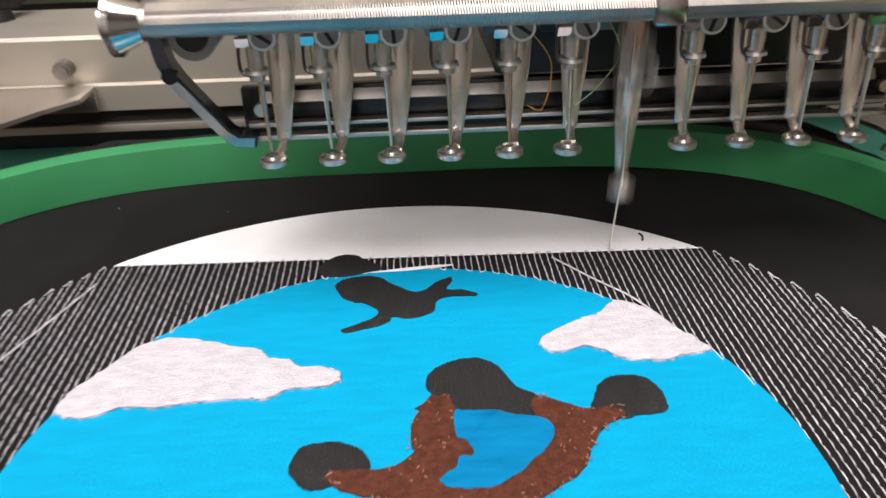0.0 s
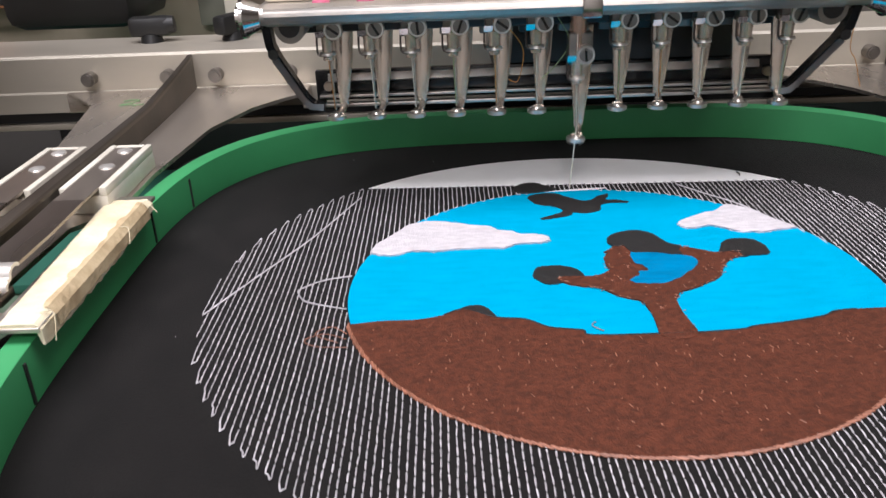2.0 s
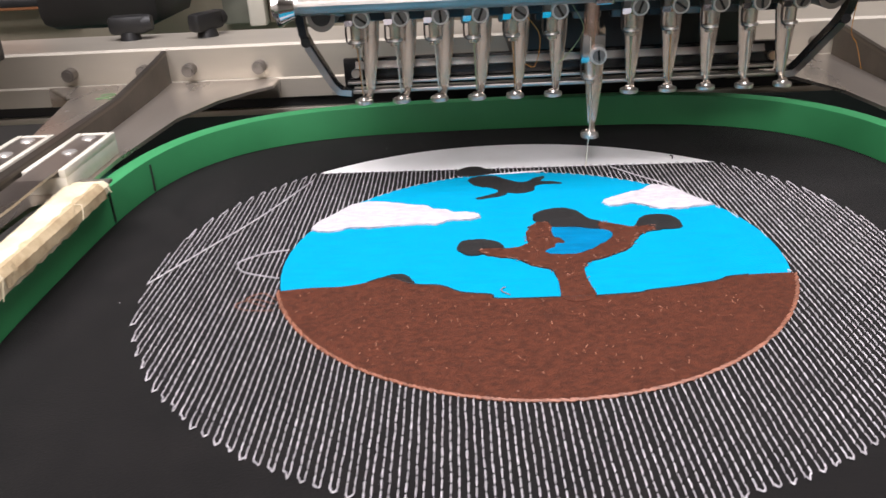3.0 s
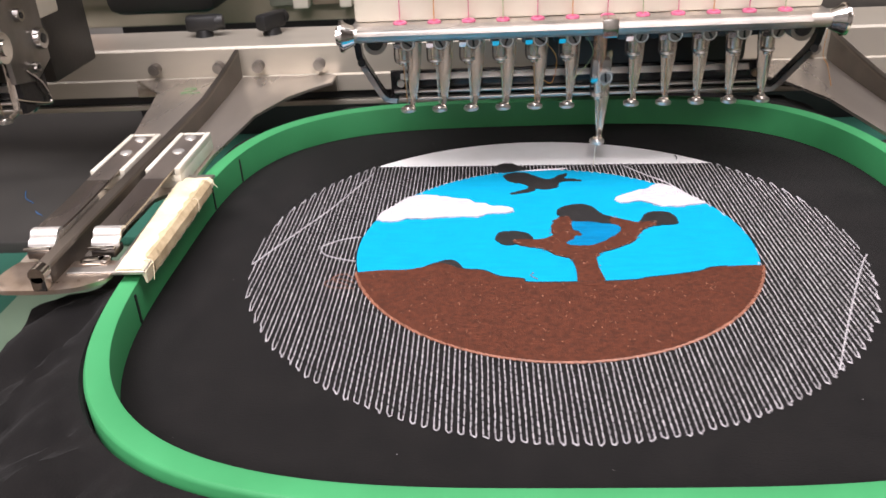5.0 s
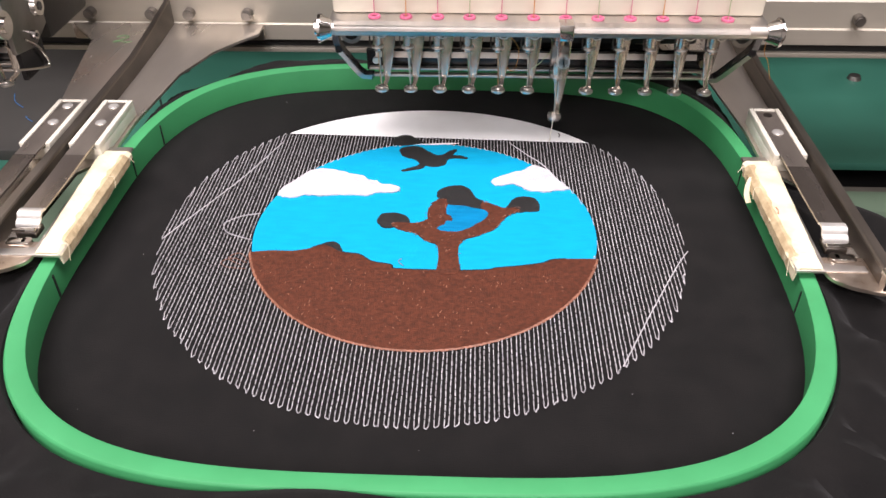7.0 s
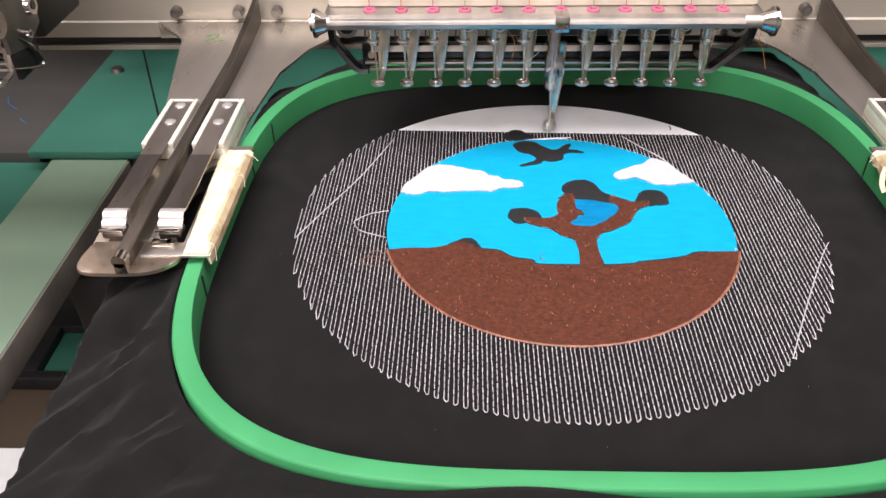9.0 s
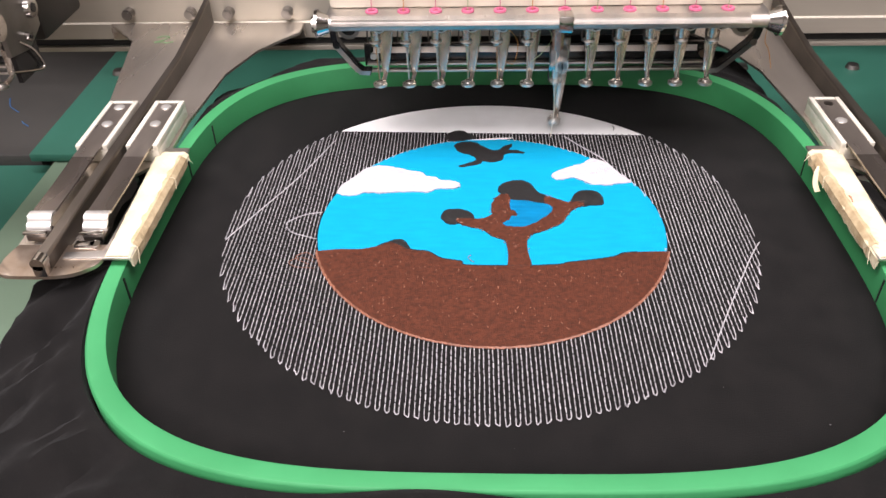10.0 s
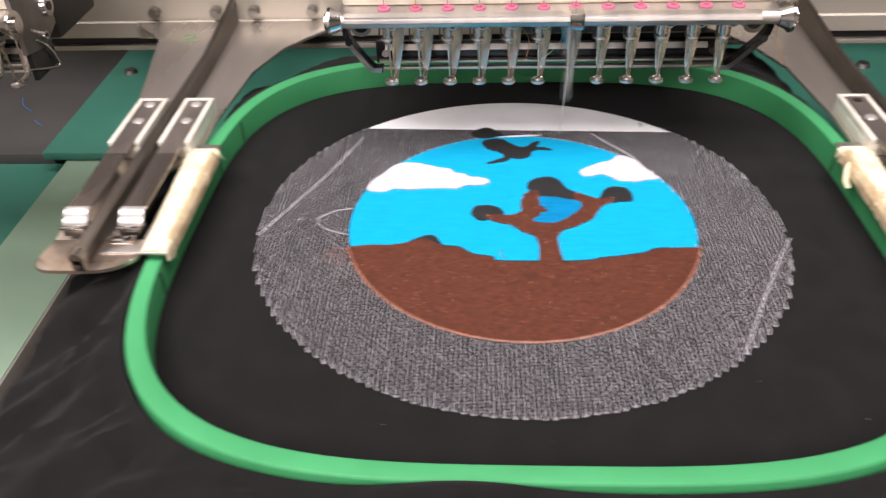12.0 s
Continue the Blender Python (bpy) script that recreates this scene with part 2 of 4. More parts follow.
# ---- room shell ----
def room():
    for name, dims, mat in (("floor", (-4, 4, -3, 4, -0.85, -0.80), FLOOR), ("ceiling", (-4, 4, -3, 4, 2.0, 2.05), WALL),
                            ("wall_north", (-4, 4, 4, 4.1, -0.85, 2.05), WALL), ("wall_south", (-4, 4, -3.1, -3, -0.85, 2.05), WALL),
                            ("wall_east", (4, 4.1, -3.1, 4.1, -0.85, 2.05), WALL), ("wall_west", (-4.1, -4, -3.1, 4.1, -0.85, 2.05), WALL)):
        me = bpy.data.meshes.new(name)
        bm = box(*dims)
        bm.to_mesh(me)
        bm.free()
        me.materials.append(mat)
        tagged(new(name, me), "plain " + name.split("_")[0] + " of the workshop", name.split("_")[0], kind="structure")


room()

# ---- hoop ----
HX, HY, HA, HB, HN = -0.0049, 0.0359, 0.1915, 0.184, 3.465


def hoop_outline(grow, n=160):
    out = []
    for i in range(n):
        a = 2 * math.pi * i / n
        c, s = math.cos(a), math.sin(a)
        out.append((HX + (HA + grow) * math.copysign(abs(c) ** (2 / HN), c), HY + (HB + grow) * math.copysign(abs(s) ** (2 / HN), s)))
    return out


def even(outline, n):
    pts = [Vector((*p, 0)) for p in outline]
    pts.append(pts[0])
    lens = np.cumsum([0] + [(b - a).length for a, b in zip(pts, pts[1:])])
    at = np.linspace(0, lens[-1], n, endpoint=False)
    xs, ys = np.interp(at, lens, [p.x for p in pts]), np.interp(at, lens, [p.y for p in pts])
    return list(zip(xs, ys))


def build_hoop():
    hoop = thing("embroidery_hoop", (HX, HY, -0.004), "bright green plastic embroidery hoop with rounded corners, stretched with black cloth", "embroidery hoop")
    MOVING.append(hoop)

    def ring(outer, inner, section):
        n = 220
        o, i = even(hoop_outline(outer, 800), n), even(hoop_outline(inner, 800), n)
        bm = bmesh.new()
        loops = []
        for k in range(n):
            loops.append([bm.verts.new((o[k][0] * (1 - u) + i[k][0] * u, o[k][1] * (1 - u) + i[k][1] * u, z)) for u, z in section])
        m = len(section)
        for k in range(n):
            a, b = loops[k], loops[(k + 1) % n]
            for j in range(m):
                bm.faces.new((a[j], a[(j + 1) % m], b[(j + 1) % m], b[j]))
        return bm

    part("ring", ring(-0.0017, -0.0100, [(0, -0.004), (0, 0.0155), (0.05, 0.0165), (0.12, 0.017), (0.93, 0.017), (0.985, 0.0167), (1, 0.0161), (1, 0.0003), (0.5, -0.004)]), GREEN, hoop)
    # joints where the ring was mended
    for x, y, ang in ((-0.1655, 0.086, 5), (-0.164, -0.026, -4), (0.1625, -0.026, 4), (0.164, 0.086, -5), (-0.155, 0.125, 20)):
        bm = box(-0.0003, 0.0006, -0.0006, 0.0006, 0.001, 0.0145)
        bmesh.ops.rotate(bm, verts=bm.verts, cent=(0, 0, 0), matrix=Matrix.Rotation(radians(ang), 3, "Z"))
        sx = (HA - 0.0100) * (1 - abs((y - HY) / (HB - 0.0100)) ** HN) ** (1 / HN)
        bmesh.ops.translate(bm, verts=bm.verts, vec=(HX + math.copysign(sx, x), y, 0))
        part("joint", bm, BLACK_THREAD, hoop, "thin dark joint line")
    return hoop


build_hoop()

# ---- cloth and embroidery ----
CX, CY, RI = -0.0069, 0.0373, 0.0940
OX, OY, ORX, ORY = -0.0088, 0.0376, 0.1423, 0.1394


def inside_hoop(x, y):
    return (abs((x - HX) / HA) ** HN + abs((y - HY) / HB) ** HN) ** (1 / HN)


def ease(u):
    u = min(1, max(0, u))
    return u * u * (3 - 2 * u)


def cloth_height(x, y):
    q = inside_hoop(x, y)
    d = max(0, q - 1.0) * 0.187
    n1 = noise.noise(Vector((x * 14, y * 14, 0.3)))
    n2 = noise.noise(Vector((x * 34 + y * 46, y * 16 - x * 14, 4.0)))
    wav = ease(d / 0.022)
    z = 0.0140 - 0.16 * d - 0.25 * max(0, d - 0.01) * ease((0.03 - y) / 0.05)
    # slack folds running outwards from the corners of the hoop
    dirx = 0.78 if x < 0 else -0.78
    run_u, run_s = x * dirx + y * 0.62, y * 0.78 - x * 0.62 * (1 if x < 0 else -1)
    f1 = noise.noise(Vector((run_s * 27, run_u * 7, 1.0)))
    f2 = noise.noise(Vector((run_s * 62 + 3, run_u * 15, 5.0)))
    front = ease((0.03 - y) / 0.05)
    z += wav * (0.007 * n1 + (0.005 + 0.013 * front) * (0.5 - (f1 * f1 + 0.016) ** 0.5 * 2.0) + (0.0015 + 0.0065 * front) * f2)
    # small crumples, strongest close to the front of the hoop
    c1 = noise.noise(Vector((run_s * 95, run_u * 42, 12.0)))
    c2 = noise.noise(Vector((x * 150, y * 170, 15.0)))
    z += (0.0034 * (0.4 - (c1 * c1 + 0.020) ** 0.5 * 1.6) + 0.0010 * c2) * ease(d / 0.008) * (0.35 + 0.65 * front) * (0.15 + 0.85 * ease((0.06 - d) / 0.04))
    phi = math.atan2(y - HY, x - HX)
    z += 0.0022 * math.sin(40 * phi + 5 * n1) * (0.35 + n2) * ease(d / 0.014) * front
    left = -0.205 - 0.017 * ease((0.10 - y) / 0.03) - 0.014 * ease((0.02 - y) / 0.03) - 0.005 * ease((-0.045 - y) / 0.04) - 0.014 * ease((-0.108 - y) / 0.035)
    # tucked low under the arms
    z -= 0.018 * (ease((-0.192 - x) / 0.012) + ease((x - 0.180) / 0.014)) * ease((y + 0.03) / 0.05)
    z -= 0.006 * ease((d - 0.004) / 0.012) * ease((y - 0.08) / 0.06)
    right = 0.197 + 0.075 * ease((0.125 - y) / 0.05) - 0.060 * ease((-0.0 - y) / 0.15) + 0.003 * n1
    z -= min(0.5, 36 * max(left - x, 0) * ease((left - x) / 0.006)) + 2.2 * max(x - right, 0) * ease((x - right) / 0.02) + 4.5 * max(0, d - 0.032 - 0.048 * ease((x + 0.02) / 0.1) - 0.008 * n1) * ease((y - 0.03) / 0.05)
    # a fold that has crept over the front of the hoop
    z += 0.0085 * math.exp(-((x + 0.035) / 0.032) ** 2) * math.exp(-((y + 0.1515) / 0.007) ** 2)
    return z


def build_cloth():
    cloth = thing("hooped_cloth", (CX, CY, 0), "black twill cloth stretched in a green hoop, embroidered, loose folds outside", "cloth")
    MOVING.append(cloth)
    bm = bmesh.new()
    n = 460
    flat = [bm.verts.new((x, y, 0)) for x, y in even(hoop_outline(-0.0085, 800), n)]
    bm.faces.new(flat)
    prev = None
    for k in range(104):
        d = -0.0012 + 0.17 * (k / 103) ** 1.25
        ring = [bm.verts.new((x, y, cloth_height(x, y) if d > 0 else 0.010)) for x, y in even(hoop_outline(d, 800), n)]
        if prev:
            for j in range(n):
                bm.faces.new((prev[j], prev[(j + 1) % n], ring[(j + 1) % n], ring[j]))
        prev = ring
    part("sheet", bm, CLOTH, cloth, "black twill, taut inside the hoop and crumpled outside")
    return cloth


cloth = build_cloth()


def arc(cx, cy, r, a0, a1, n=60):
    return [(cx + r * math.cos(radians(a0 + (a1 - a0) * i / n)), cy + r * math.sin(radians(a0 + (a1 - a0) * i / n))) for i in range(n + 1)]


def wavy(points, steps=5, rough=0.0003):
    """A stitched outline: smooth through the points, with the small steps of single stitches."""
    path = smooth_path([(x, y, 0) for x, y in points], steps, True)
    return [(p.x + random.uniform(-rough, rough), p.y + random.uniform(-rough, rough)) for p in path]


BIRD = [(-.0279, .1244), (-.0267, .1177), (-.0231, .1135), (-.0179, .1115), (-.0148, .1078), (-.0152, .1043), (-.0193, .1017), (-.0247, .0988), (-.0240, .0973), (-.0168, .0986), (-.0119, .1010), (-.0103, .1038),
        (-.0062, .1028), (-.0012, .1036), (.0020, .1063), (.0034, .1117), (.0078, .1135), (.0147, .1129), (.0153, .1144), (.0107, .1168), (.0063, .1172), (.0085, .1230), (.0077, .1245), (.0031, .1215),
        (-.0015, .1170), (-.0058, .1180), (-.0111, .1228), (-.0146, .1266), (-.0200, .1278)]
CLOUD_A = [(-.0952, .0699), (-.0931, .0766), (-.0879, .0845), (-.0833, .0923), (-.0784, .0968), (-.0716, .0982), (-.0629, .0962), (-.0543, .0924), (-.0474, .0905), (-.0440, .0860), (-.0383, .0854), (-.0357, .0817),
           (-.0290, .0811), (-.0248, .0787), (-.0246, .0744), (-.0309, .0726), (-.0375, .0725), (-.0425, .0695), (-.0491, .0695), (-.0590, .0695), (-.0688, .0682), (-.0787, .0688), (-.0867, .0658), (-.0917, .0664)]
CLOUD_B = [(.0302, .0863), (.0339, .0913), (.0395, .0952), (.0450, .0978), (.0497, .0991), (.0535, .1037), (.0566, .1057), (.0613, .1031), (.0657, .0992), (.0692, .0908), (.0735, .0839), (.0760, .0796),
           (.0684, .0784), (.0615, .0765), (.0535, .0777), (.0475, .0814), (.0430, .0844), (.0344, .0826)]
TREE = [(.0023, -.0010), (.0021, .0095), (.0009, .0222), (-.0036, .0252), (-.0079, .0283), (-.0121, .0334), (-.0197, .0355), (-.0251, .0396), (-.0252, .0422), (-.0214, .0427), (-.0157, .0421), (-.0100, .0432),
        (-.0063, .0465), (-.0053, .0483), (-.0062, .0493), (-.0062, .0551), (-.0050, .0600), (-.0035, .0614), (-.0047, .0628), (-.0020, .0647), (.0003, .0675), (.0038, .0672), (.0120, .0640), (.0243, .0645),
        (.0272, .0643), (.0324, .0615), (.0362, .0593), (.0403, .0589), (.0446, .0590), (.0459, .0557), (.0420, .0540), (.0383, .0504), (.0351, .0449), (.0335, .0405), (.0304, .0370), (.0246, .0333),
        (.0164, .0289), (.0129, .0243), (.0121, .0144), (.0128, -.0010)]
CANOPY = [(-.0015, .0695), (-.0012, .0752), (.0024, .0785), (.0078, .0810), (.0132, .0810), (.0173, .0772), (.0196, .0718), (.0219, .0675), (.0252, .0650), (.0237, .0618), (.0240, .0578), (.0198, .0580),
          (.0152, .0602), (.0065, .0606), (.0049, .0625), (.0036, .0668), (.0006, .0668)]
POOL = [(.0048, .0603), (.0069, .0607), (.0152, .0600), (.0198, .0577), (.0246, .0569), (.0276, .0542), (.0275, .0503), (.0247, .0458), (.0208, .0416), (.0163, .0376), (.0110, .0350), (.0060, .0349), (.0011, .0360),
        (.0000, .0381), (.0034, .0412), (.0050, .0452), (.0076, .0446), (.0079, .0470), (.0062, .0505), (.0042, .0522)]
BALL_A = [(-.0342, .0434), (-.0339, .0470), (-.0323, .0505), (-.0285, .0521), (-.0232, .0522), (-.0191, .0498), (-.0167, .0474), (-.0160, .0420), (-.0214, .0410), (-.0247, .0384), (-.0274, .0373), (-.0312, .0386)]
BALL_B = [(.0390, .0590), (.0404, .0636), (.0424, .0680), (.0460, .0704), (.0506, .0712), (.0547, .0697), (.0572, .0655), (.0576, .0600), (.0563, .0565), (.0508, .0559), (.0450, .0552)]
HILL = [(-.0879, .0150), (-.0759, .0152), (-.0670, .0178), (-.0596, .0213), (-.0496, .0150), (-.0401, .0131), (-.0329, .0075), (-.0227, .0050), (-.0200, .0018), (.0016, .0013), (.0129, .0014), (.0277, .0024),
        (.0323, .0041), (.0442, .0061), (.0563, .0090), (.0613, .0119), (.0688, .0129)]
BUMP = [(-.0655, .0178), (-.0635, .0203), (-.0596, .0233), (-.0551, .0239), (-.0520, .0214), (-.0496, .0150), (-.0580, .0178)]


def top_line(x):
    return 0.1415 + (x + 0.1011) / 0.1962 * (-0.0062)


def build_embroidery():
    part("sky_patch", prism(arc(CX, CY, RI, 0, 358, 140), 0.0002, 0.0006, 0.0002), BLUE, cloth, "satin-stitched bright blue sky disc")
    a0 = math.degrees(math.asin((0.0136 - CY) / RI))
    hill = arc(CX, CY, RI + 0.0012, 180 - a0, 360 + a0, 90)
    top = [(p.x, p.y) for p in smooth_path([(x, y, 0) for x, y in [(0.0842, .0134)] + HILL[::-1] + [(-.0989, .0133)]], 5)]
    part("ground_patch", prism(hill + top[1:-1], 0.0003, 0.0010, 0.0002), BROWN, cloth, "dense brown stitched ground")
    part("hill_outline", tube([(x, y, 0.0009) for x, y in HILL[2:]], 0.00042, 5, 5), BLACK_THREAD, cloth, "thin dark outline stitch")
    # looped rim of the ground
    bm = bmesh.new()
    for i in range(210):
        a = radians(180 - a0 + (180 + 2 * a0) * (i + random.random() * 0.6) / 210)
        p = Vector((CX + (RI + 0.0012) * math.cos(a), CY + (RI + 0.0012) * math.sin(a), 0.0008))
        d = Vector((math.cos(a + 1.2), math.sin(a + 1.2), 0)) * random.uniform(0.0009, 0.0019)
        rod(p - d, p + d, 0.00035, seg=5, bm=bm)
    part("rim_stitches", bm, BROWN_EDGE, cloth, "light brown edge stitches", kind="stuff")
    part("bare_sliver", prism([(-.0180, .1300), (-.0060, .1318), (.0030, .1326), (.0095, .1326), (.0040, .1312), (-.0070, .1300)], 0.0004, 0.0008), WHITE_CLOTH, cloth, "bare white sliver above the sky")
    part("pool_patch", prism(wavy(POOL, 3, 0.0003), 0.0004, 0.00140, 0.0001), DEEP_BLUE, cloth, "darker blue stitched gap in the tree")
    part("tree_patch", prism(wavy(TREE, 3, 0.00042), 0.0004, 0.00125, 0.0002), BROWN, cloth, "brown stitched tree with bent limbs")
    part("canopy_patch", prism(wavy(CANOPY), 0.0004, 0.00150, 0.0001), BLACK_THREAD, cloth, "black stitched leaf clump")
    part("leaf_patch", prism(wavy(BALL_A), 0.0004, 0.0011, 0.0001), BLACK_THREAD, cloth, "black stitched leaf clump")
    part("leaf_patch", prism(wavy(BALL_B), 0.0004, 0.0011, 0.0001), BLACK_THREAD, cloth, "black stitched leaf clump")
    part("rock_patch", prism(wavy(BUMP), 0.0004, 0.0009, 0.0001), BLACK_THREAD, cloth, "small black stitched rock")
    part("bird_patch", prism(wavy(BIRD, 3, 0.0003), 0.0004, 0.0009, 0.0001), BLACK_THREAD, cloth, "black stitched flying bird")
    part("wing_patch", prism(wavy([(-.0342, .1326), (-.0310, .1392), (-.0238, .1417), (-.0188, .1374), (-.0138, .1322), (-.0200, .1294), (-.0298, .1283)], 4), 0.0004, 0.0012, 0.0002), BLACK_THREAD, cloth, "black stitched wing tip")
    part("cloud_patch", prism(wavy(CLOUD_A, 5, 0.0006), 0.0004, 0.0014, 0.0004), CLOUD, cloth, "puffy white stitched cloud")
    part("cloud_patch", prism(wavy(CLOUD_B, 5, 0.0006), 0.0004, 0.0014, 0.0004), CLOUD, cloth, "puffy white stitched cloud")
    # white crescent of backing cloth left uncovered
    cres = [(OX + ORX * math.cos(radians(a)), OY + ORY * math.sin(radians(a))) for a in np.linspace(0, 180, 181)]
    part("crescent", prism([p for p in cres if p[1] > top_line(p[0])], 0.0002, 0.0006, 0.0002), WHITE_CLOTH, cloth, "bare white twill crescent")
    part("backing", prism([(OX + 0.985 * ORX * math.cos(radians(a)), OY + 0.985 * ORY * math.sin(radians(a))) for a in range(0, 360, 3)], 0.00005, 0.00015), CLOTH, cloth)
    # bright flecks of single stitches over the ground
    bm = bmesh.new()
    n = 0
    while n < 140:
        x, y = random.uniform(-0.098, 0.084), random.uniform(-0.054, 0.012)
        if math.hypot(x - CX, y - CY) > RI - 0.002 or y > 0.0005 + 0.012 * (x < -0.05):
            continue
        ln = random.choice((0.0003, 0.0004, 0.0005, 0.0009))
        a = random.gauss(1.57, 0.35)
        d = Vector((math.cos(a), math.sin(a), 0)) * ln
        p = Vector((x, y, 0.00105))
        rod(p - d, p + d, random.uniform(0.00010, 0.00020), seg=5, bm=bm)
        n += 1
    for x, y in ((0.003, 0.06), (0.0, 0.05), (0.006, 0.03), (0.02, 0.034), (0.03, 0.045), (0.008, 0.018), (-0.006, 0.04), (0.034, 0.056)):
        for k in range(5):
            p = Vector((x + random.uniform(-0.003, 0.003), y + random.uniform(-0.003, 0.003), 0.0013))
            d = Vector((random.uniform(-1, 1), random.uniform(-1, 1), 0)) * 0.0004
            rod(p - d, p + d, 0.00016, seg=5, bm=bm)
    edge = smooth_path([(x, y, 0.0013) for x, y in TREE], 6, True)
    for k in range(90):
        p = random.choice(edge) + Vector((random.uniform(-0.0012, 0.0012), random.uniform(-0.0012, 0.0012), 0))
        d = Vector((random.uniform(-1, 1), random.uniform(-1, 1), 0)) * random.uniform(0.0003, 0.0009)
        rod(p - d, p + d, random.uniform(0.00010, 0.00022), seg=5, bm=bm)
    part("stray_stitch", bm, BROWN_EDGE, cloth, "light brown stray stitches", kind="stuff")
    for pts in ([(-.0985, .0040), (-.1060, .0075), (-.1120, .0040), (-.1075, .0000), (-.0975, -.0010)], [(-.0985, .0070), (-.1040, .0120), (-.1090, .0075), (-.1010, .0020)], [(-.0160, .0040), (-.0190, .0075), (-.0175, .0100)]):
        part("loose_thread", tube([(x, y, 0.0011) for x, y in pts], 0.00016, 5, 5), BROWN_EDGE, cloth, "loose light brown thread")
    bm = bmesh.new()
    for k in range(34):
        x, y = random.uniform(-0.17, 0.165), random.uniform(-0.135, 0.2)
        if ((x - OX) / ORX) ** 2 + ((y - OY) / ORY) ** 2 < 1.05 or inside_hoop(x, y) > 0.93:
            continue
        p, d = Vector((x, y, 0.0003)), Vector((random.uniform(-1, 1), random.uniform(-1, 1), 0)) * random.uniform(0.0001, 0.0004)
        rod(p - d, p + d, 0.00008, seg=5, bm=bm)
    part("lint", bm, STITCH, cloth, "specks of white lint", kind="stuff")
    part("loose_thread", tube([(0.0745, 0.1420, 0.0010), (0.0752, 0.1445, 0.0012), (0.0747, 0.1470, 0.0010)], 0.00035, 4, 5), BLACK_THREAD, cloth, "short dark thread end")


build_embroidery()


def build_stitches():
    """Long zigzag rows of white running stitches between the sky disc and the outer edge."""
    verts, faces = [], []

    def stitch(a, b, w, sunk=0.0005):
        d = b - a
        side = Vector((d.y, -d.x, 0)).normalized() * w
        up = Vector((0, 0, w * 1.3))
        k = len(verts)
        # both ends dive into the cloth
        for u, v, sink in ((0, 0.35, sunk), (0.2, 1.0, 0), (0.78, 1.0, 0), (1, 0.35, sunk)):
            c = a + d * u - Vector((0, 0, sink))
            verts.extend([(c - side * v)[:], (c + up * v)[:], (c + side * v)[:]])
        for r in (0, 3, 6):
            faces.extend([(k + r, k + r + 1, k + r + 4, k + r + 3), (k + r + 1, k + r + 2, k + r + 5, k + r + 4)])

    pitch, z = 0.0021, 0.0005

    def spans_at(x):
        h = 1 - ((x - OX) / ORX) ** 2
        if h < 0.002:
            return []
        h = ORY * math.sqrt(h)
        lo, hi = OY - h, min(OY + h, top_line(x))
        gap = RI ** 2 - (x - CX) ** 2
        if gap > 0:
            g = math.sqrt(gap)
            return [p for p in ((lo, CY - g - 0.0016), (CY + g + 0.0004, hi)) if p[1] - p[0] > 0.003]
        return [(lo, hi)]

    def run(a, b, w, off):
        """Overlapping stitches from a to b."""
        step = 0.0040
        first = math.ceil(a.y / step - off)
        at = [0.0] + [u for u in (((first + j + off) * step - a.y) / (b.y - a.y) for j in range(90)) if 0.015 < u < 0.985] + [1.0]
        cut = [a + (b - a) * u + Vector((random.uniform(-0.00014, 0.00014), 0, 0)) for u in at]
        for p, q in zip(cut, cut[1:]):
            d = (q - p) * 0.02
            stitch(p + d, q - d, w * random.uniform(0.85, 1.15))

    for i in range(int(2 * ORX / pitch) + 1):
        x0 = OX - ORX + (i + 0.35) * pitch
        lean = 0.00012 if i % 2 else -0.00012
        for s0, s1 in spans_at(x0):
            s0, s1 = s0 + random.uniform(-0.0007, 0.0007), s1 + random.uniform(-0.0003, 0.0003)
            low, high = Vector((x0 - lean, s0, z)), Vector((x0 + lean, s1, z))
            run(low, high, 0.00024, i * 0.55)
            down = i % 2 == 0
            y = s0 if down else s1
            turn = -1 if down else 1
            nxt = spans_at(x0 + pitch)
            if not nxt or abs(y - CY) < 0.001:
                continue
            other = min((q[0] if down else q[1] for q in nxt), key=lambda v: abs(v - y))
            if abs(other - y) > 0.009:
                continue
            a = low if down else high
            b = Vector((x0 + pitch + (lean if down else -lean), other, z))
            tip = random.uniform(0.25, 0.75)
            m1, m2 = a + Vector((pitch * (tip - 0.2), turn * random.uniform(0.0007, 0.0013), 0)), b + Vector((-pitch * (0.8 - tip), turn * random.uniform(0.0007, 0.0013), 0))
            for p, q in ((a, m1), (m1, m2), (m2, b)):
                stitch(p - (q - p) * 0.1, q + (q - p) * 0.1, 0.00026, 0.0)
    me = bpy.data.meshes.new("zigzag_stitches")
    base = BASES[cloth]
    me.from_pydata([tuple(c - b for c, b in zip(v, base)) for v in verts], [], faces)
    me.materials.append(STITCH)
    ob = new("zigzag_stitches", me)
    ob.parent = cloth
    tagged(ob, "rows of white zigzag running stitches", kind="stuff")
    for pts, name in (([(-.1495, .0235), (-.1358, .0530), (-.1204, .0862), (-.1040, .1310)], "guide_line"), ([(.0421, .1336), (.0533, .1182), (.0620, .1071), (.0705, .0889)], "loose_thread"),
                      ([(.1336, .0212), (.1255, .0080), (.1060, -.0290), (.0882, -.0645)], "guide_line"), ([(-.1010, .0491), (-.1109, .0463), (-.1186, .0400), (-.1189, .0365), (-.1156, .0305), (-.1071, .0264), (-.1005, .0240)], "loose_thread")):
        part(name, tube([(x, y, 0.0010) for x, y in pts], 0.00030, 4, 5), STITCH, cloth, "single white thread")


build_stitches()

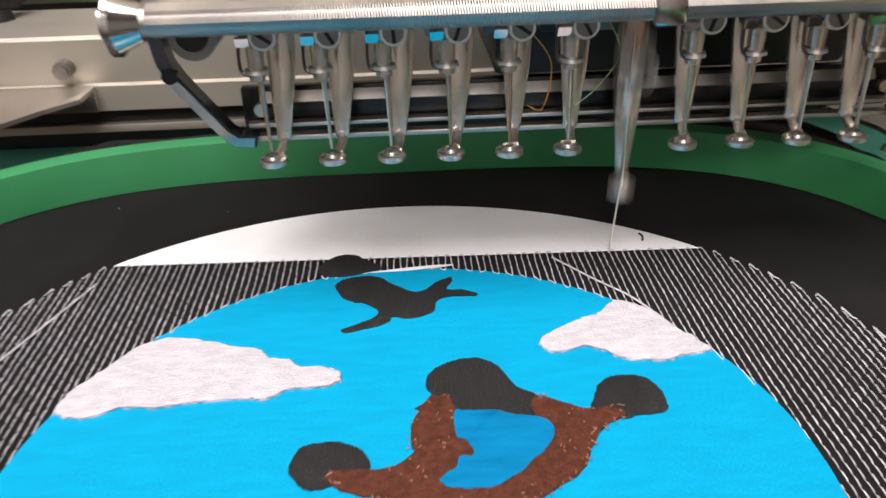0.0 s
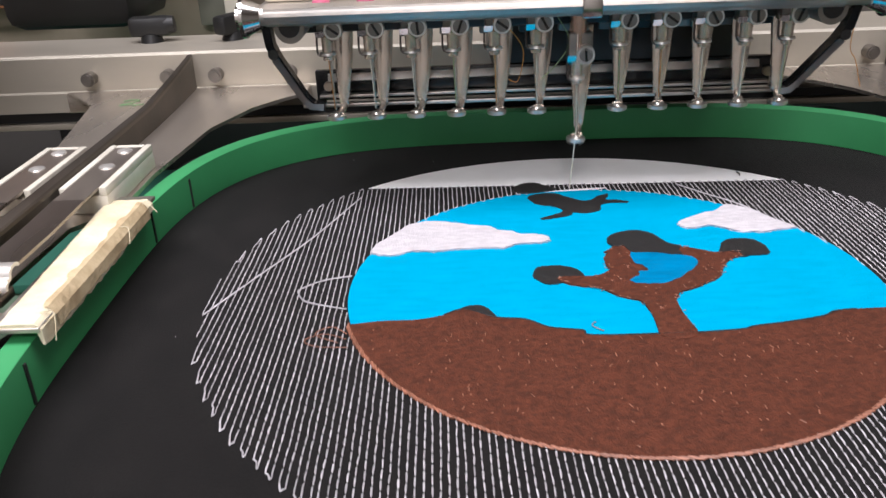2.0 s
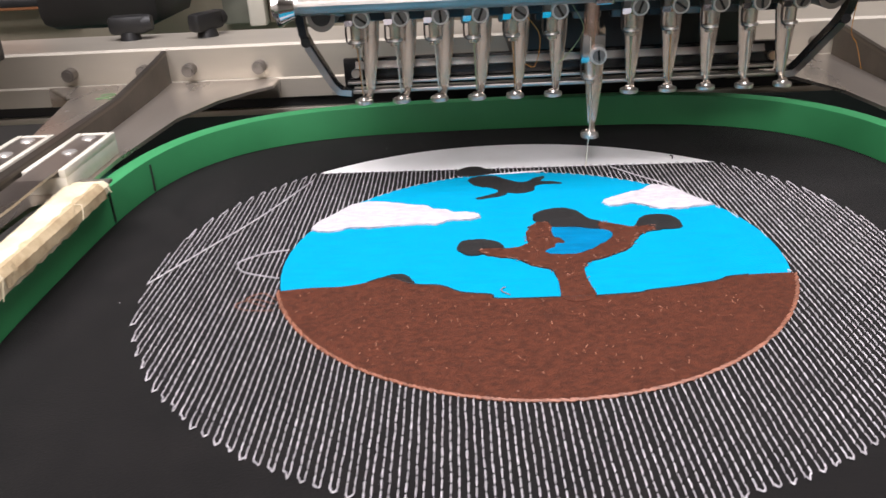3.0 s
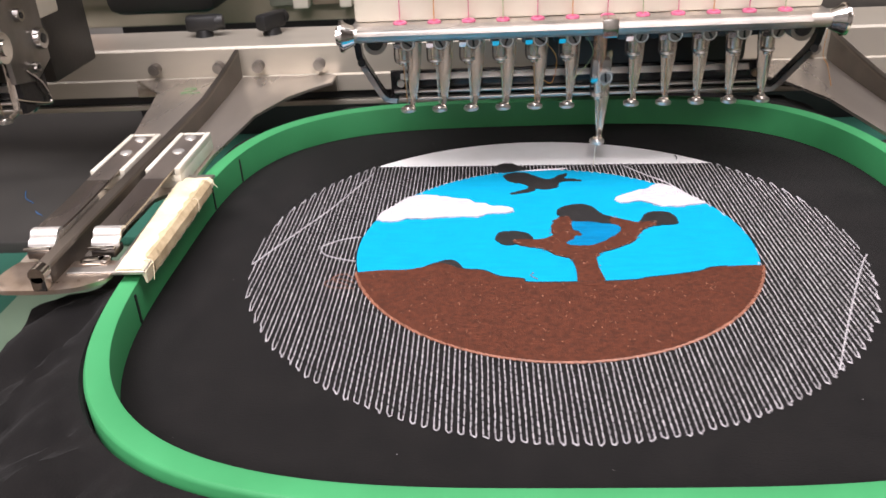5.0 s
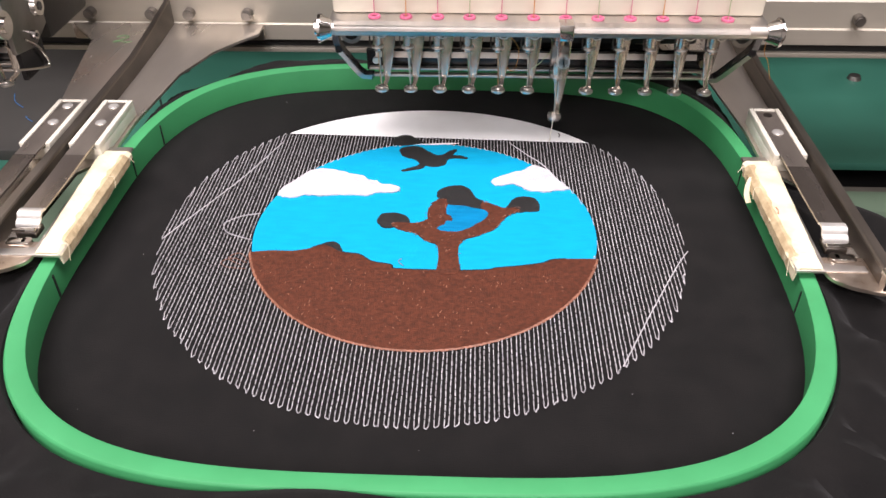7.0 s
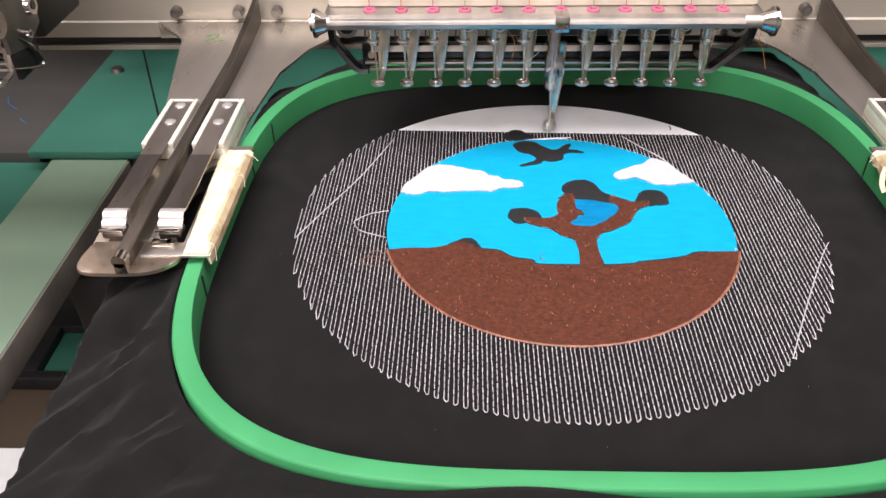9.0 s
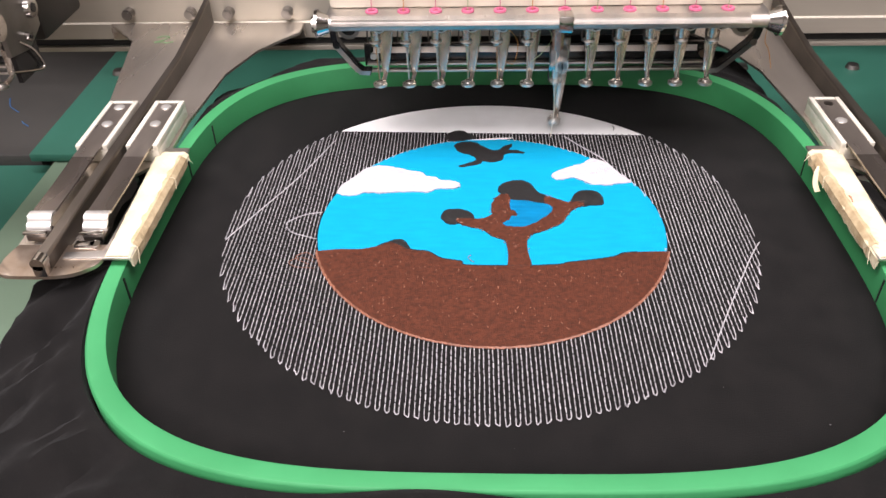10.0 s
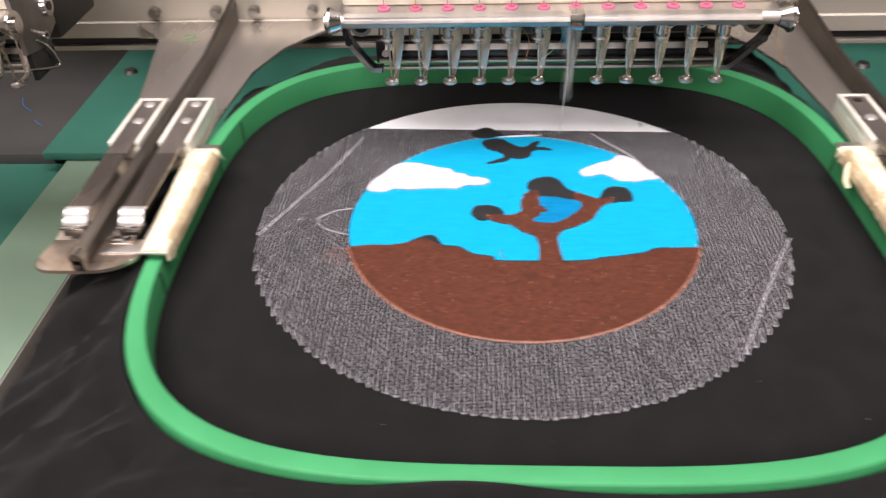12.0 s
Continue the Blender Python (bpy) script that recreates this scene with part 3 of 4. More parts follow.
# ---- pantograph rail and arms ----
def build_rail():
    rail = thing("pantograph_rail", (0, 0.30, 0.0), "long off-white aluminium pantograph rail with bolts", "machine rail")
    MOVING.append(rail)
    part("beam", strip([(0.285, 0.0195), (0.285, 0.040), (0.287, 0.0415), (0.345, 0.0415), (0.345, -0.001), (0.292, -0.001), (0.292, 0.0065), (0.283, 0.0065), (0.283, 0.0185)], -0.9, 0.9), ALU, rail, "off-white extruded beam")
    part("lower_edge", box(-0.9, 0.9, 0.286, 0.2950, -0.0055, -0.0015, 0.0005), ALU, rail, "pale lower lip")
    # black strip that paints the shade of the open gap under the beam
    part("gap", box(-0.9, 0.9, 0.2900, 0.2925, -0.0014, 0.0062), RUBBER, rail, "black strip standing for the shade in the recess")
    for x in (-0.285, -0.236, -0.206, -0.160, -0.44, -0.60, 0.12, 0.20, 0.31, 0.43):
        bm = rod((x, 0.2855, 0.0275), (x, 0.278, 0.0275), 0.0042, seg=20)
        rod((x, 0.2785, 0.0275), (x, 0.2765, 0.0275), 0.0032, seg=12, bm=bm)
        part("bolt", bm, DULL, rail, "round steel bolt head")
    for x, turn in ((-0.257, 8), (-0.203, 62)):
        bm = rod((0, 0, 0.0415), (0, 0, 0.0470), 0.0075, 0.0060, seg=18)
        box(-0.0130, 0.0130, -0.0055, 0.0055, 0.0455, 0.0580, 0.0030, bm)
        rod((0.0100, 0, 0.0520), (0.0160, 0, 0.0525), 0.0064, 0.0052, seg=16, bm=bm)
        bmesh.ops.rotate(bm, verts=bm.verts, cent=(0, 0, 0), matrix=Matrix.Rotation(radians(turn), 3, "Z"))
        bmesh.ops.translate(bm, verts=bm.verts, vec=(x, 0.325, 0))
        part("knob", bm, RUBBER, rail, "black winged clamping knob")
    return rail


build_rail()


def build_arm(side):
    """A hoop arm: gusset plate, channel bar and spring clips. side -1: at the low x end."""
    def X(x):
        return x if side < 0 else -0.009 - x

    def bx(xa, xb, y0, y1, z0, z1, bevel=0.0, bm=None):
        return box(min(X(xa), X(xb)), max(X(xa), X(xb)), y0, y1, z0, z1, bevel, bm)

    arm = thing("hoop_holder", (X(-0.22), 0.28, 0.02), "steel pantograph arm with sprung clips holding the hoop", "machine arm", "arms of the hoop")
    MOVING.append(arm)
    out = [(-0.301, 0.282), (-0.272, 0.248), (-0.252, 0.14), (-0.2465, 0.06), (-0.2435, -0.012), (-0.209, -0.012), (-0.207, 0.060), (-0.194, 0.076), (-0.194, 0.12), (-0.1875, 0.19), (-0.174, 0.228), (-0.160, 0.248), (-0.148, 0.262), (-0.148, 0.282)]
    if side > 0:
        out = [(-0.226, 0.282), (-0.2225, 0.14), (-0.2215, -0.012)] + out[5:]
    part("gusset", prism([(X(x), y) for x, y in out], 0.0175, 0.0195, 0.0004), PLATE, arm, "brushed steel gusset plate")
    part("flange", bx(-0.301 if side < 0 else -0.228, -0.148, 0.2795, 0.2825, 0.0070, 0.0185, 0.0005), PLATE, arm, "steel flange")
    for sx in ((-0.2901, -0.2865, -0.2085, -0.205) if side < 0 else (-0.190, -0.184)):
        part("slot", box(X(sx) - 0.0012, X(sx) + 0.0012, 0.2790, 0.2800, 0.0115, 0.0165, 0.0004), DARK_STEEL, arm, "dark adjusting slot")
    if side < 0:
        mark = [(-0.2552, 0.2530), (-0.2515, 0.2562), (-0.2462, 0.2548), (-0.2478, 0.2500), (-0.2515, 0.2462), (-0.2545, 0.2440), (-0.2500, 0.2452), (-0.2450, 0.2436), (-0.2405, 0.2452)]
        part("pen_mark", tube([(x, y, 0.0197) for x, y in mark], 0.0004, 5, 5), MARKER, arm, "faded green pen squiggle")

    # folded upright rib along the arm: a flat top coloured as lit, two cheeks as shaded
    line = ((0.2815, -0.2205, 0.0405, 0.0017), (0.262, -0.2196, 0.0388, 0.0018), (0.235, -0.2187, 0.0364, 0.0020), (0.19, -0.2181, 0.0325, 0.0022), (0.12, -0.2186, 0.0316, 0.0026), (0.05, -0.2190, 0.0312, 0.0029), (-0.0275, -0.2192, 0.0308, 0.0030))

    def rib(inset, low, high):
        bm = bmesh.new()
        rows = []
        for y, x, z, h in line:
            w = h - inset
            rows.append([bm.verts.new((X(x) + u, y, v)) for u, v in ((-w, low(z)), (w, low(z)), (w, high(z) - 0.0007), (w - 0.0006, high(z)), (0.0006 - w, high(z)), (-w, high(z) - 0.0007))])
        for a, b in zip(rows, rows[1:]):
            for k in range(6):
                bm.faces.new((a[k], a[(k + 1) % 6], b[(k + 1) % 6], b[k]))
        bm.faces.new(rows[0])
        bm.faces.new(rows[-1])
        return bm

    part("rib", rib(0.0003, lambda z: 0.0195, lambda z: z - 0.0012), RIB_SHADE, arm, "upright steel rib in a darker, shaded tone")
    part("rib_edge", rib(0.0, lambda z: z - 0.0022, lambda z: z), RIB_LIT, arm, "brown-grey top of the rib in a lighter, lit tone")
    bm = rod((X(-0.2192), -0.0275, 0.0285), (X(-0.2192), -0.0335, 0.0285), 0.0034, seg=20)
    bx(-0.2224, -0.2160, -0.0335, -0.0280, 0.0212, 0.0285, 0.0008, bm)
    part("end_cap", bm, CHROME, arm, "bright rounded end cap")
    # rounded toe plate
    toe = [(-0.2415, -0.008), (-0.2440, -0.024), (-0.2400, -0.0315), (-0.2280, -0.0330), (-0.2090, -0.0320), (-0.1990, -0.0265), (-0.1955, -0.0200), (-0.1965, -0.008)]
    if side > 0:
        toe = [(-0.2220, -0.008), (-0.2225, -0.0325)] + toe[4:]
    part("toe_plate", prism([(X(p.x), p.y) for p in smooth_path([(x, y, 0) for x, y in toe], 4)], 0.0196, 0.0216, 0.0006), NICKEL, arm, "rounded steel toe plate")
    # spring clips: a leaf in a three-sided plastic pad, its free end rolled down over a catch
    clips = [(-0.2343, -0.2340), (-0.2052, -0.2054)] if side < 0 else [(-0.2052, -0.2054)]
    for k, (xa, xb) in enumerate(clips):
        xt, xe = X(xa), X(xb)

        def leaf_x(y):
            return xt + (xe - xt) * (0.129 - y) / 0.12

        bm = box(xt - 0.0092, xt + 0.0092, 0.0735, 0.1290, 0.0196, 0.0270, 0.0006)
        for xl, xr, ya, yb in ((-0.0092, -0.0062, 0.0735, 0.1290), (0.0062, 0.0092, 0.0735, 0.1290), (-0.0062, 0.0062, 0.1262, 0.1290)):
            box(xt + xl, xt + xr, ya, yb, 0.0265, 0.0304, 0.0006, bm)
        part("pad", bm, IVORY, arm, "ivory plastic pad")
        # the change of light at the kink is put into two leaf colours
        flat = [Vector((leaf_x(y), y, z)) for y, z in ((0.1255, 0.0295), (0.080, 0.0295), (0.0615, 0.0296))]
        part("leaf_root", ribbon((flat, (1, 0, 0)), 0.0119, 0.0011), SPRING_LIT, arm, "flat clamped root of the spring in a lighter, lit tone")
        slope = [Vector((leaf_x(y), y, z)) for y, z in ((0.0615, 0.0296), (0.035, 0.0288), (0.0090, 0.0290))]
        part("leaf_spring", ribbon((slope, (1, 0, 0)), 0.0119, 0.0011), SPRING_SHADE, arm, "spring-steel leaf in a darker, shaded tone")
        for yy, hole in ((0.1205, side > 0), (0.0995, False)):
            if hole:
                part("rivet_hole", rod((xt, yy, 0.0299), (xt, yy, 0.0303), 0.0027, seg=18), DARK_STEEL, arm, "empty rivet hole")
                continue
            bm = rod((xt, yy, 0.0298), (xt, yy, 0.0306), 0.0034, 0.0030, 20)
            rod((xt, yy, 0.0306), (xt, yy, 0.0311), 0.0030, 0.0014, 20, bm)
            part("rivet", bm, FRESH, arm, "bright rivet")
        roll = [(0.0095, 0.0290), (0.0075, 0.0299), (0.0050, 0.0297), (0.0036, 0.0285), (0.0030, 0.0272), (0.0012, 0.0266), (0.0000, 0.0252), (0.0002, 0.0232)]
        part("clip_end", ribbon((smooth_path([(xe, y, z) for y, z in roll], 4), (1, 0, 0)), 0.0122, 0.0012), FRESH, arm, "bright rolled clip end")
        part("catch", bx(xb - 0.0062, xb + 0.0058, -0.0052, -0.0024, 0.0247, 0.0262, 0.0006), CHROME, arm, "bright catch bar")
        part("catch_block", bx(xb - 0.0045, xb + 0.0062, -0.0055, 0.0035, 0.0212, 0.0247, 0.0006), DARK_STEEL, arm, "dark block under the catch")
    bm = bx(-0.2120, -0.2015, -0.0128, -0.0078, 0.0216, 0.0240, 0.0008)
    rod((X(-0.2018), -0.0103, 0.0216), (X(-0.2018), -0.0103, 0.0240), 0.0026, seg=18, bm=bm)
    part("stud", bm, CHROME, arm, "bright oblong locating stud")
    # taped ear of the hoop
    ear = thing("hoop_ear", (X(-0.19), 0.03, 0.019), "steel hoop ear wrapped in yellowed masking tape", "hoop ear", "ears of the hoop")
    MOVING.append(ear)
    bm = prism([(X(x), y) for x, y in ((-0.1990, 0.0845), (-0.1820, 0.0845), (-0.1815, -0.0198), (-0.2150, -0.0198), (-0.2150, -0.0150), (-0.1960, -0.0140))], 0.0208, 0.0222, 0.0003)
    part("plate", bm, STEEL, ear, "bright steel plate")
    bm = bmesh.new()
    cols = 120
    prev = None
    for i in range(cols + 1):
        u0 = i / cols
        y = -0.0192 + 0.0975 * u0
        r0, r1 = noise.noise(Vector((y * 160, side * 3.0, 0))), noise.noise(Vector((y * 240, side * 5.0, 7)))
        r3 = noise.noise(Vector((y * 60, side * 2.0, 11)))
        tear = max(0, noise.noise(Vector((y * 95, side * 7.0, 3)))) * (0.3 + 0.7 * ease((u0 - 0.15) / 0.3))
        e0 = X(-0.1940 - 0.0050 * u0 + 0.0004 * r0)
        e1 = X(-0.1832 - 0.0028 * tear + 0.0004 * r1)
        e2 = X(-0.1812 + 0.0004 * r1 + 0.0007 * r3)
        low = 0.0160 + 0.0016 * r3 + 0.0014 * r1 + 0.0022 * ease((u0 - 0.5) / 0.4)
        lump = [noise.noise(Vector((y * 150 + 9 * u, side * 4.0 + u * 3, 21))) + 0.6 * noise.noise(Vector((y * 330, u * 7, side * 2.0))) for u in range(1, 6)]
        crown = [(e0 * (1 - u / 6) + e1 * u / 6, y, 0.0232 + 0.0005 * w) for u, w in zip(range(1, 6), lump)]
        ring = [bm.verts.new(q) for q in [(e0, y, 0.0226)] + crown + [(e1, y, 0.0233 - 0.0008 * tear), (e2, y, 0.0215 - 0.0020 * tear), (e2, y, low), (X(-0.1818), y, low), (X(-0.1826), y, 0.0205), (e0, y, 0.0206)]]
        if prev:
            m = len(ring)
            for k in range(m):
                bm.faces.new((prev[k], prev[(k + 1) % m], ring[(k + 1) % m], ring[k]))
        else:
            bm.faces.new(ring)
        prev = ring
    bm.faces.new(prev)
    part("tape", bm, TAPE, ear, "yellowed masking tape with torn edges")
    # browned second layer that has split off along the inner edge
    bm = bmesh.new()
    prev = None
    for i in range(61):
        y = -0.010 + 0.083 * i / 60
        w = 0.0008 + 0.0032 * max(0, noise.noise(Vector((y * 120, side * 9.0, 31))) + 0.15)
        ring = [bm.verts.new((X(x), y, z)) for x, z in ((-0.1834 - w, 0.0241), (-0.1830, 0.0239), (-0.1809, 0.0214), (-0.1806, 0.0175 + 0.001 * noise.noise(Vector((y * 200, 2.0, side)))))]
        if prev:
            for k in range(3):
                bm.faces.new((prev[k], prev[k + 1], ring[k + 1], ring[k]))
        prev = ring
    part("torn_layer", bm, OLD_TAPE, ear, "browned torn upper layer of tape")
    for ty, tl, tz in ((0.0715, 0.0085, 0.0215), (0.049, 0.004, 0.0185), (-0.013, 0.0035, 0.0160)):
        part("frayed_strand", tube([(X(-0.1840), ty, 0.0236), (X(-0.1805), ty + 0.001, 0.0232), (X(-0.1820 + tl * 0.7), ty - 0.003, tz)], 0.00015, 4, 5), TAPE, ear, "frayed strand of the tape")
    if side > 0:
        flap = [(-0.1820, 0.062, 0.0225), (-0.1795, 0.058, 0.0205), (-0.1785, 0.054, 0.0165), (-0.1792, 0.050, 0.0135)]
        part("torn_flap", ribbon((smooth_path([(X(x), y, z) for x, y, z in flap], 4), (0.9, 0.3, 0)), 0.0035, 0.0004), TAPE, ear, "curling torn end of the tape")
        for mx, my in ((-0.1858, 0.0255), (-0.1838, 0.0235)):
            part("ink_mark", tube([(X(mx), my, 0.0236), (X(mx - 0.0007), my + 0.003, 0.0238), (X(mx - 0.0005), my + 0.006, 0.0236)], 0.0004, 4, 5), INK, ear, "smudged red ink mark")


build_arm(-1)
build_arm(1)

# ---- sewing head ----
FX, FY, FZ, P = -0.0396, 0.1337, 0.0388, 0.018
ACTIVE = 6


def needle_unit(i, dx=0.0):
    """One needle with its clamp, presser foot and thread."""
    x = FX + i * P + dx
    unit = thing("needle_unit", (x, FY, FZ), "chrome needle bar, clamp and presser foot of the sewing head", "needle", "needles of the head")
    working = i == ACTIVE and dx == 0
    # tapered foot shank
    bm = bmesh.new()
    rings = []
    for z, w, d, cx in ((0.086, 0.0098, 0.0046, 0.0037), (0.070, 0.0094, 0.0044, 0.0037), (0.060, 0.0080, 0.0040, 0.0035), (0.0440, 0.0046, 0.0030, 0.0027), (0.0412, 0.0041, 0.0028, 0.0025)):
        rings.append([bm.verts.new((x + cx + a * w / 2, FY + 0.0110 + 0.0050 * ease((z - 0.042) / 0.03) + b * d / 2, z)) for a, b in ((-1, -.5), (-.6, -1), (.6, -1), (1, -.5), (1, .5), (.6, 1), (-.6, 1), (-1, .5))])
    for a, b in zip(rings, rings[1:]):
        for k in range(8):
            bm.faces.new((a[k], a[(k + 1) % 8], b[(k + 1) % 8], b[k]))
    bm.faces.new(rings[0])
    bm.faces.new(rings[-1])
    part("foot_shank", bm, POLISHED, unit, "tapered polished steel shank")
    part("foot_hook", tube([(x + 0.0026, FY + 0.0110, 0.0425), (x + 0.0026, FY + 0.0098, 0.0405), (x + 0.0021, FY + 0.0060, 0.0394), (x + 0.0016, FY + 0.0025, 0.0390)], 0.0015, 4, 8), POLISHED, unit)
    bm = bmesh.new()
    n, sec = 28, [(0.0039, 0.0370), (0.0043, 0.0373), (0.0043, 0.0386), (0.0040, 0.0389), (0.0026, 0.0391), (0.0022, 0.0400), (0.0012, 0.0398), (0.0010, 0.0372)]
    loops = [[bm.verts.new((x + r * math.cos(6.28319 * k / n), FY + r * math.sin(6.28319 * k / n), z)) for r, z in sec] for k in range(n)]
    for k in range(n):
        a, b = loops[k], loops[(k + 1) % n]
        for j in range(len(sec)):
            bm.faces.new((a[j], a[(j + 1) % len(sec)], b[(j + 1) % len(sec)], b[j]))
    part("foot_ring", bm, FOOT, unit, "bright ring of the presser foot")
    part("needle", rod((x - 0.0005, FY - 0.001, 0.0650), (x, FY, 0.0412), 0.0008, 0.0004, 10), NICKEL, unit, "thin steel needle")
    clamp = part("clamp", rod((x - 0.0010, FY - 0.002, 0.0640), (x - 0.0010, FY - 0.002, 0.0740), 0.0023, 0.0026, seg=20), POLISHED, unit, "polished needle clamp")
    part("clamp_ring", rod((x - 0.0010, FY - 0.002, 0.0662), (x - 0.0010, FY - 0.002, 0.0672), 0.0037, 0.0034, seg=24), FRESH, clamp, "bright ring of the clamp")
    part("needle_bar", rod((x - 0.0006, FY + 0.0005, 0.074), (x - 0.0006, FY + 0.0005, 0.160), 0.0037 if working else 0.0030, seg=20), COPPERY if working else STEEL, unit, "reddish polished needle bar" if working else "steel needle bar")
    part("clamp_block", box(x - 0.0050, x + 0.0055, FY - 0.003, FY + 0.004, 0.0738, 0.0860, 0.0008), DULL, unit)
    bm = rod((x + 0.0022, FY - 0.0030, 0.0768), (x + 0.0022, FY - 0.0056, 0.0768), 0.0041, 0.0038, seg=24)
    screw = part("screw", bm, FRESH, unit, "slotted clamp screw")
    part("screw_face", rod((x + 0.0022, FY - 0.0055, 0.0768), (x + 0.0022, FY - 0.0058, 0.0768), 0.0030, seg=20), DULL, screw, "dull screw face")
    bm = box(-0.0029, 0.0029, -0.0004, 0.0004, -0.0005, 0.0005)
    bmesh.ops.rotate(bm, verts=bm.verts, cent=(0, 0, 0), matrix=Matrix.Rotation(radians(35 + 25 * (i % 4)), 3, "Y"))
    bmesh.ops.translate(bm, verts=bm.verts, vec=(x + 0.0022, FY - 0.0058, 0.0768))
    part("slot", bm, BLACK, screw, "dark screw slot")
    bm = strip([(FY - 0.0052, 0.0765), (FY - 0.0040, 0.0738), (FY - 0.0028, 0.0738), (FY - 0.0028, 0.0765)], x - 0.0056, x - 0.0018)
    part("facet", bm, CHROME, unit, "bright slanted facet of the clamp")
    part("wire_guide", tube([(x - 0.0052, FY - 0.002, 0.0750), (x - 0.0054, FY - 0.003, 0.0690), (x - 0.0046, FY - 0.0035, 0.0664), (x - 0.0020, FY - 0.0040, 0.0660)], 0.0005, 4, 6), DARK_STEEL, unit, "thin wire thread guide")
    part("thread", tube([(x - 0.002, FY - 0.0065, 0.086), (x - 0.001, FY - 0.0030, 0.066), (x - 0.0002, FY - 0.0015, 0.042)], 0.00016, 3, 5), (ORANGE, FELT, FELT, LIME)[i % 4], unit, "fine sewing thread")
    return unit


def build_head(dx=0.0):
    head = thing("sewing_head", (FX + 5.5 * P + dx, FY + 0.03, 0.09), "cream needle case of a twelve-needle embroidery head with chrome rod", "sewing head", "heads of the machine")
    x0, x1 = FX - 0.0275 + dx, FX + 11 * P + 0.0240 + dx
    part("case", box(x0 + 0.003, x1 - 0.003, FY - 0.0105, FY + 0.055, 0.0897, 0.26, 0.002), CREAM, head, "cream plastic case")
    part("sill", box(x0 + 0.002, x1 - 0.002, FY - 0.0225, FY + 0.01, 0.0862, 0.0897, 0.0008), STEEL, head, "bright steel sill")
    part("guide_rod", rod((x0, FY - 0.0245, 0.0866), (x1, FY - 0.0245, 0.0866), 0.0038, seg=24), STEEL, head, "polished guide rod")
    bm = bmesh.new()
    turns, coil = 320, []
    for k in range(turns * 8 + 1):
        a = 6.28319 * k / 8
        coil.append((x0 + 0.006 + (x1 - x0 - 0.02) * k / (turns * 8), FY - 0.0245 + 0.0040 * math.cos(a), 0.0866 + 0.0040 * math.sin(a)))
    part("spring", tube(coil, 0.0004, 1, 5, bm), STEEL, head, "fine coil spring wound on the rod")
    for x, w in ((x0 - 0.003, 1), (x1 + 0.003, -1)):
        bm = rod((x, FY - 0.0245, 0.0863), (x + w * 0.0016, FY - 0.0245, 0.0863), 0.0082, seg=32)
        rod((x + w * 0.0016, FY - 0.0245, 0.0863), (x + w * 0.0075, FY - 0.0245, 0.0863), 0.0074, 0.0046, seg=32, bm=bm)
        rod((x - w * 0.002, FY - 0.0245, 0.0863), (x, FY - 0.0245, 0.0863), 0.0046, seg=20, bm=bm)
        part("rod_end", bm, CHROME, head, "chrome end collar")
    xa = FX + ACTIVE * P + dx
    part("collar", box(xa - 0.004, xa + 0.004, FY - 0.0295, FY - 0.019, 0.0818, 0.0914, 0.001), CHROME, head, "square rod collar")
    for i in range(12):
        x = FX + i * P + dx
        bm = bmesh.new()
        n, R, r = 20, 0.0027, 0.0010
        for a in range(n):
            for b in range(8):
                t, u = 6.28319 * a / n, 6.28319 * b / 8
                bm.verts.new((x + (R + r * math.cos(u)) * math.cos(t), FY - 0.0158 + (R + r * math.cos(u)) * math.sin(t), 0.0902 + r * math.sin(u)))
        bm.verts.ensure_lookup_table()
        for a in range(n):
            for b in range(8):
                bm.faces.new([bm.verts[q] for q in (a * 8 + b, a * 8 + (b + 1) % 8, ((a + 1) % n) * 8 + (b + 1) % 8, ((a + 1) % n) * 8 + b)])
        eye = part("eyelet", bm, PINK, head, "pink ceramic thread eyelet")
        part("eyelet_thread", tube([(x, FY - 0.0110, 0.150), (x, FY - 0.0135, 0.112), (x, FY - 0.0158, 0.0897)], 0.00025, 3, 5), (PINK, ORANGE, PINK, LIME)[i % 4], eye, "thread running to the eyelet")
    # guard bar under the clamps with its bent arms
    gy = FY + 0.0165
    part("guard_bar", box(x0 + 0.010, x1 - 0.014, gy, gy + 0.004, 0.0380, 0.0398, 0.0005), STEEL, head, "long bright guard bar")
    part("guard_lip", box(x0 + 0.018, x1 - 0.022, gy + 0.001, gy + 0.005, 0.0422, 0.0436, 0.0004), STEEL, head, "bright upper lip of the guard")
    part("guard_web", box(x0 + 0.016, x1 - 0.020, gy + 0.006, gy + 0.010, 0.040, 0.054, 0.0005), BLACK, head, "black backing bar")
    strip_face = [(gy + 0.0044, 0.0494), (gy + 0.0062, 0.0530), (gy + 0.0080, 0.0530), (gy + 0.0058, 0.0486)]
    part("guard_strip", strip(strip_face, x0 + 0.022, x1 - 0.026), STEEL, head, "bright slanted steel strip of the guard")
    for s, x in ((-1, x0 + 0.004), (1, x1 - 0.004)):
        pth = [Vector(v) for v in ((x, FY - 0.0150, 0.0835), (x - s * 0.0002, FY - 0.0110, 0.0725), (x - s * 0.0016, FY - 0.0070, 0.0665), (x - s * 0.0080, gy - 0.0030, 0.0440), (x - s * 0.0110, gy - 0.0005, 0.0398), (x - s * 0.0165, gy + 0.0010, 0.0388))]
        bent = part("bent_arm", ribbon((pth, (0, 1, 0)), 0.0062, 0.0036), BLACK, head, "black folded guard arm")
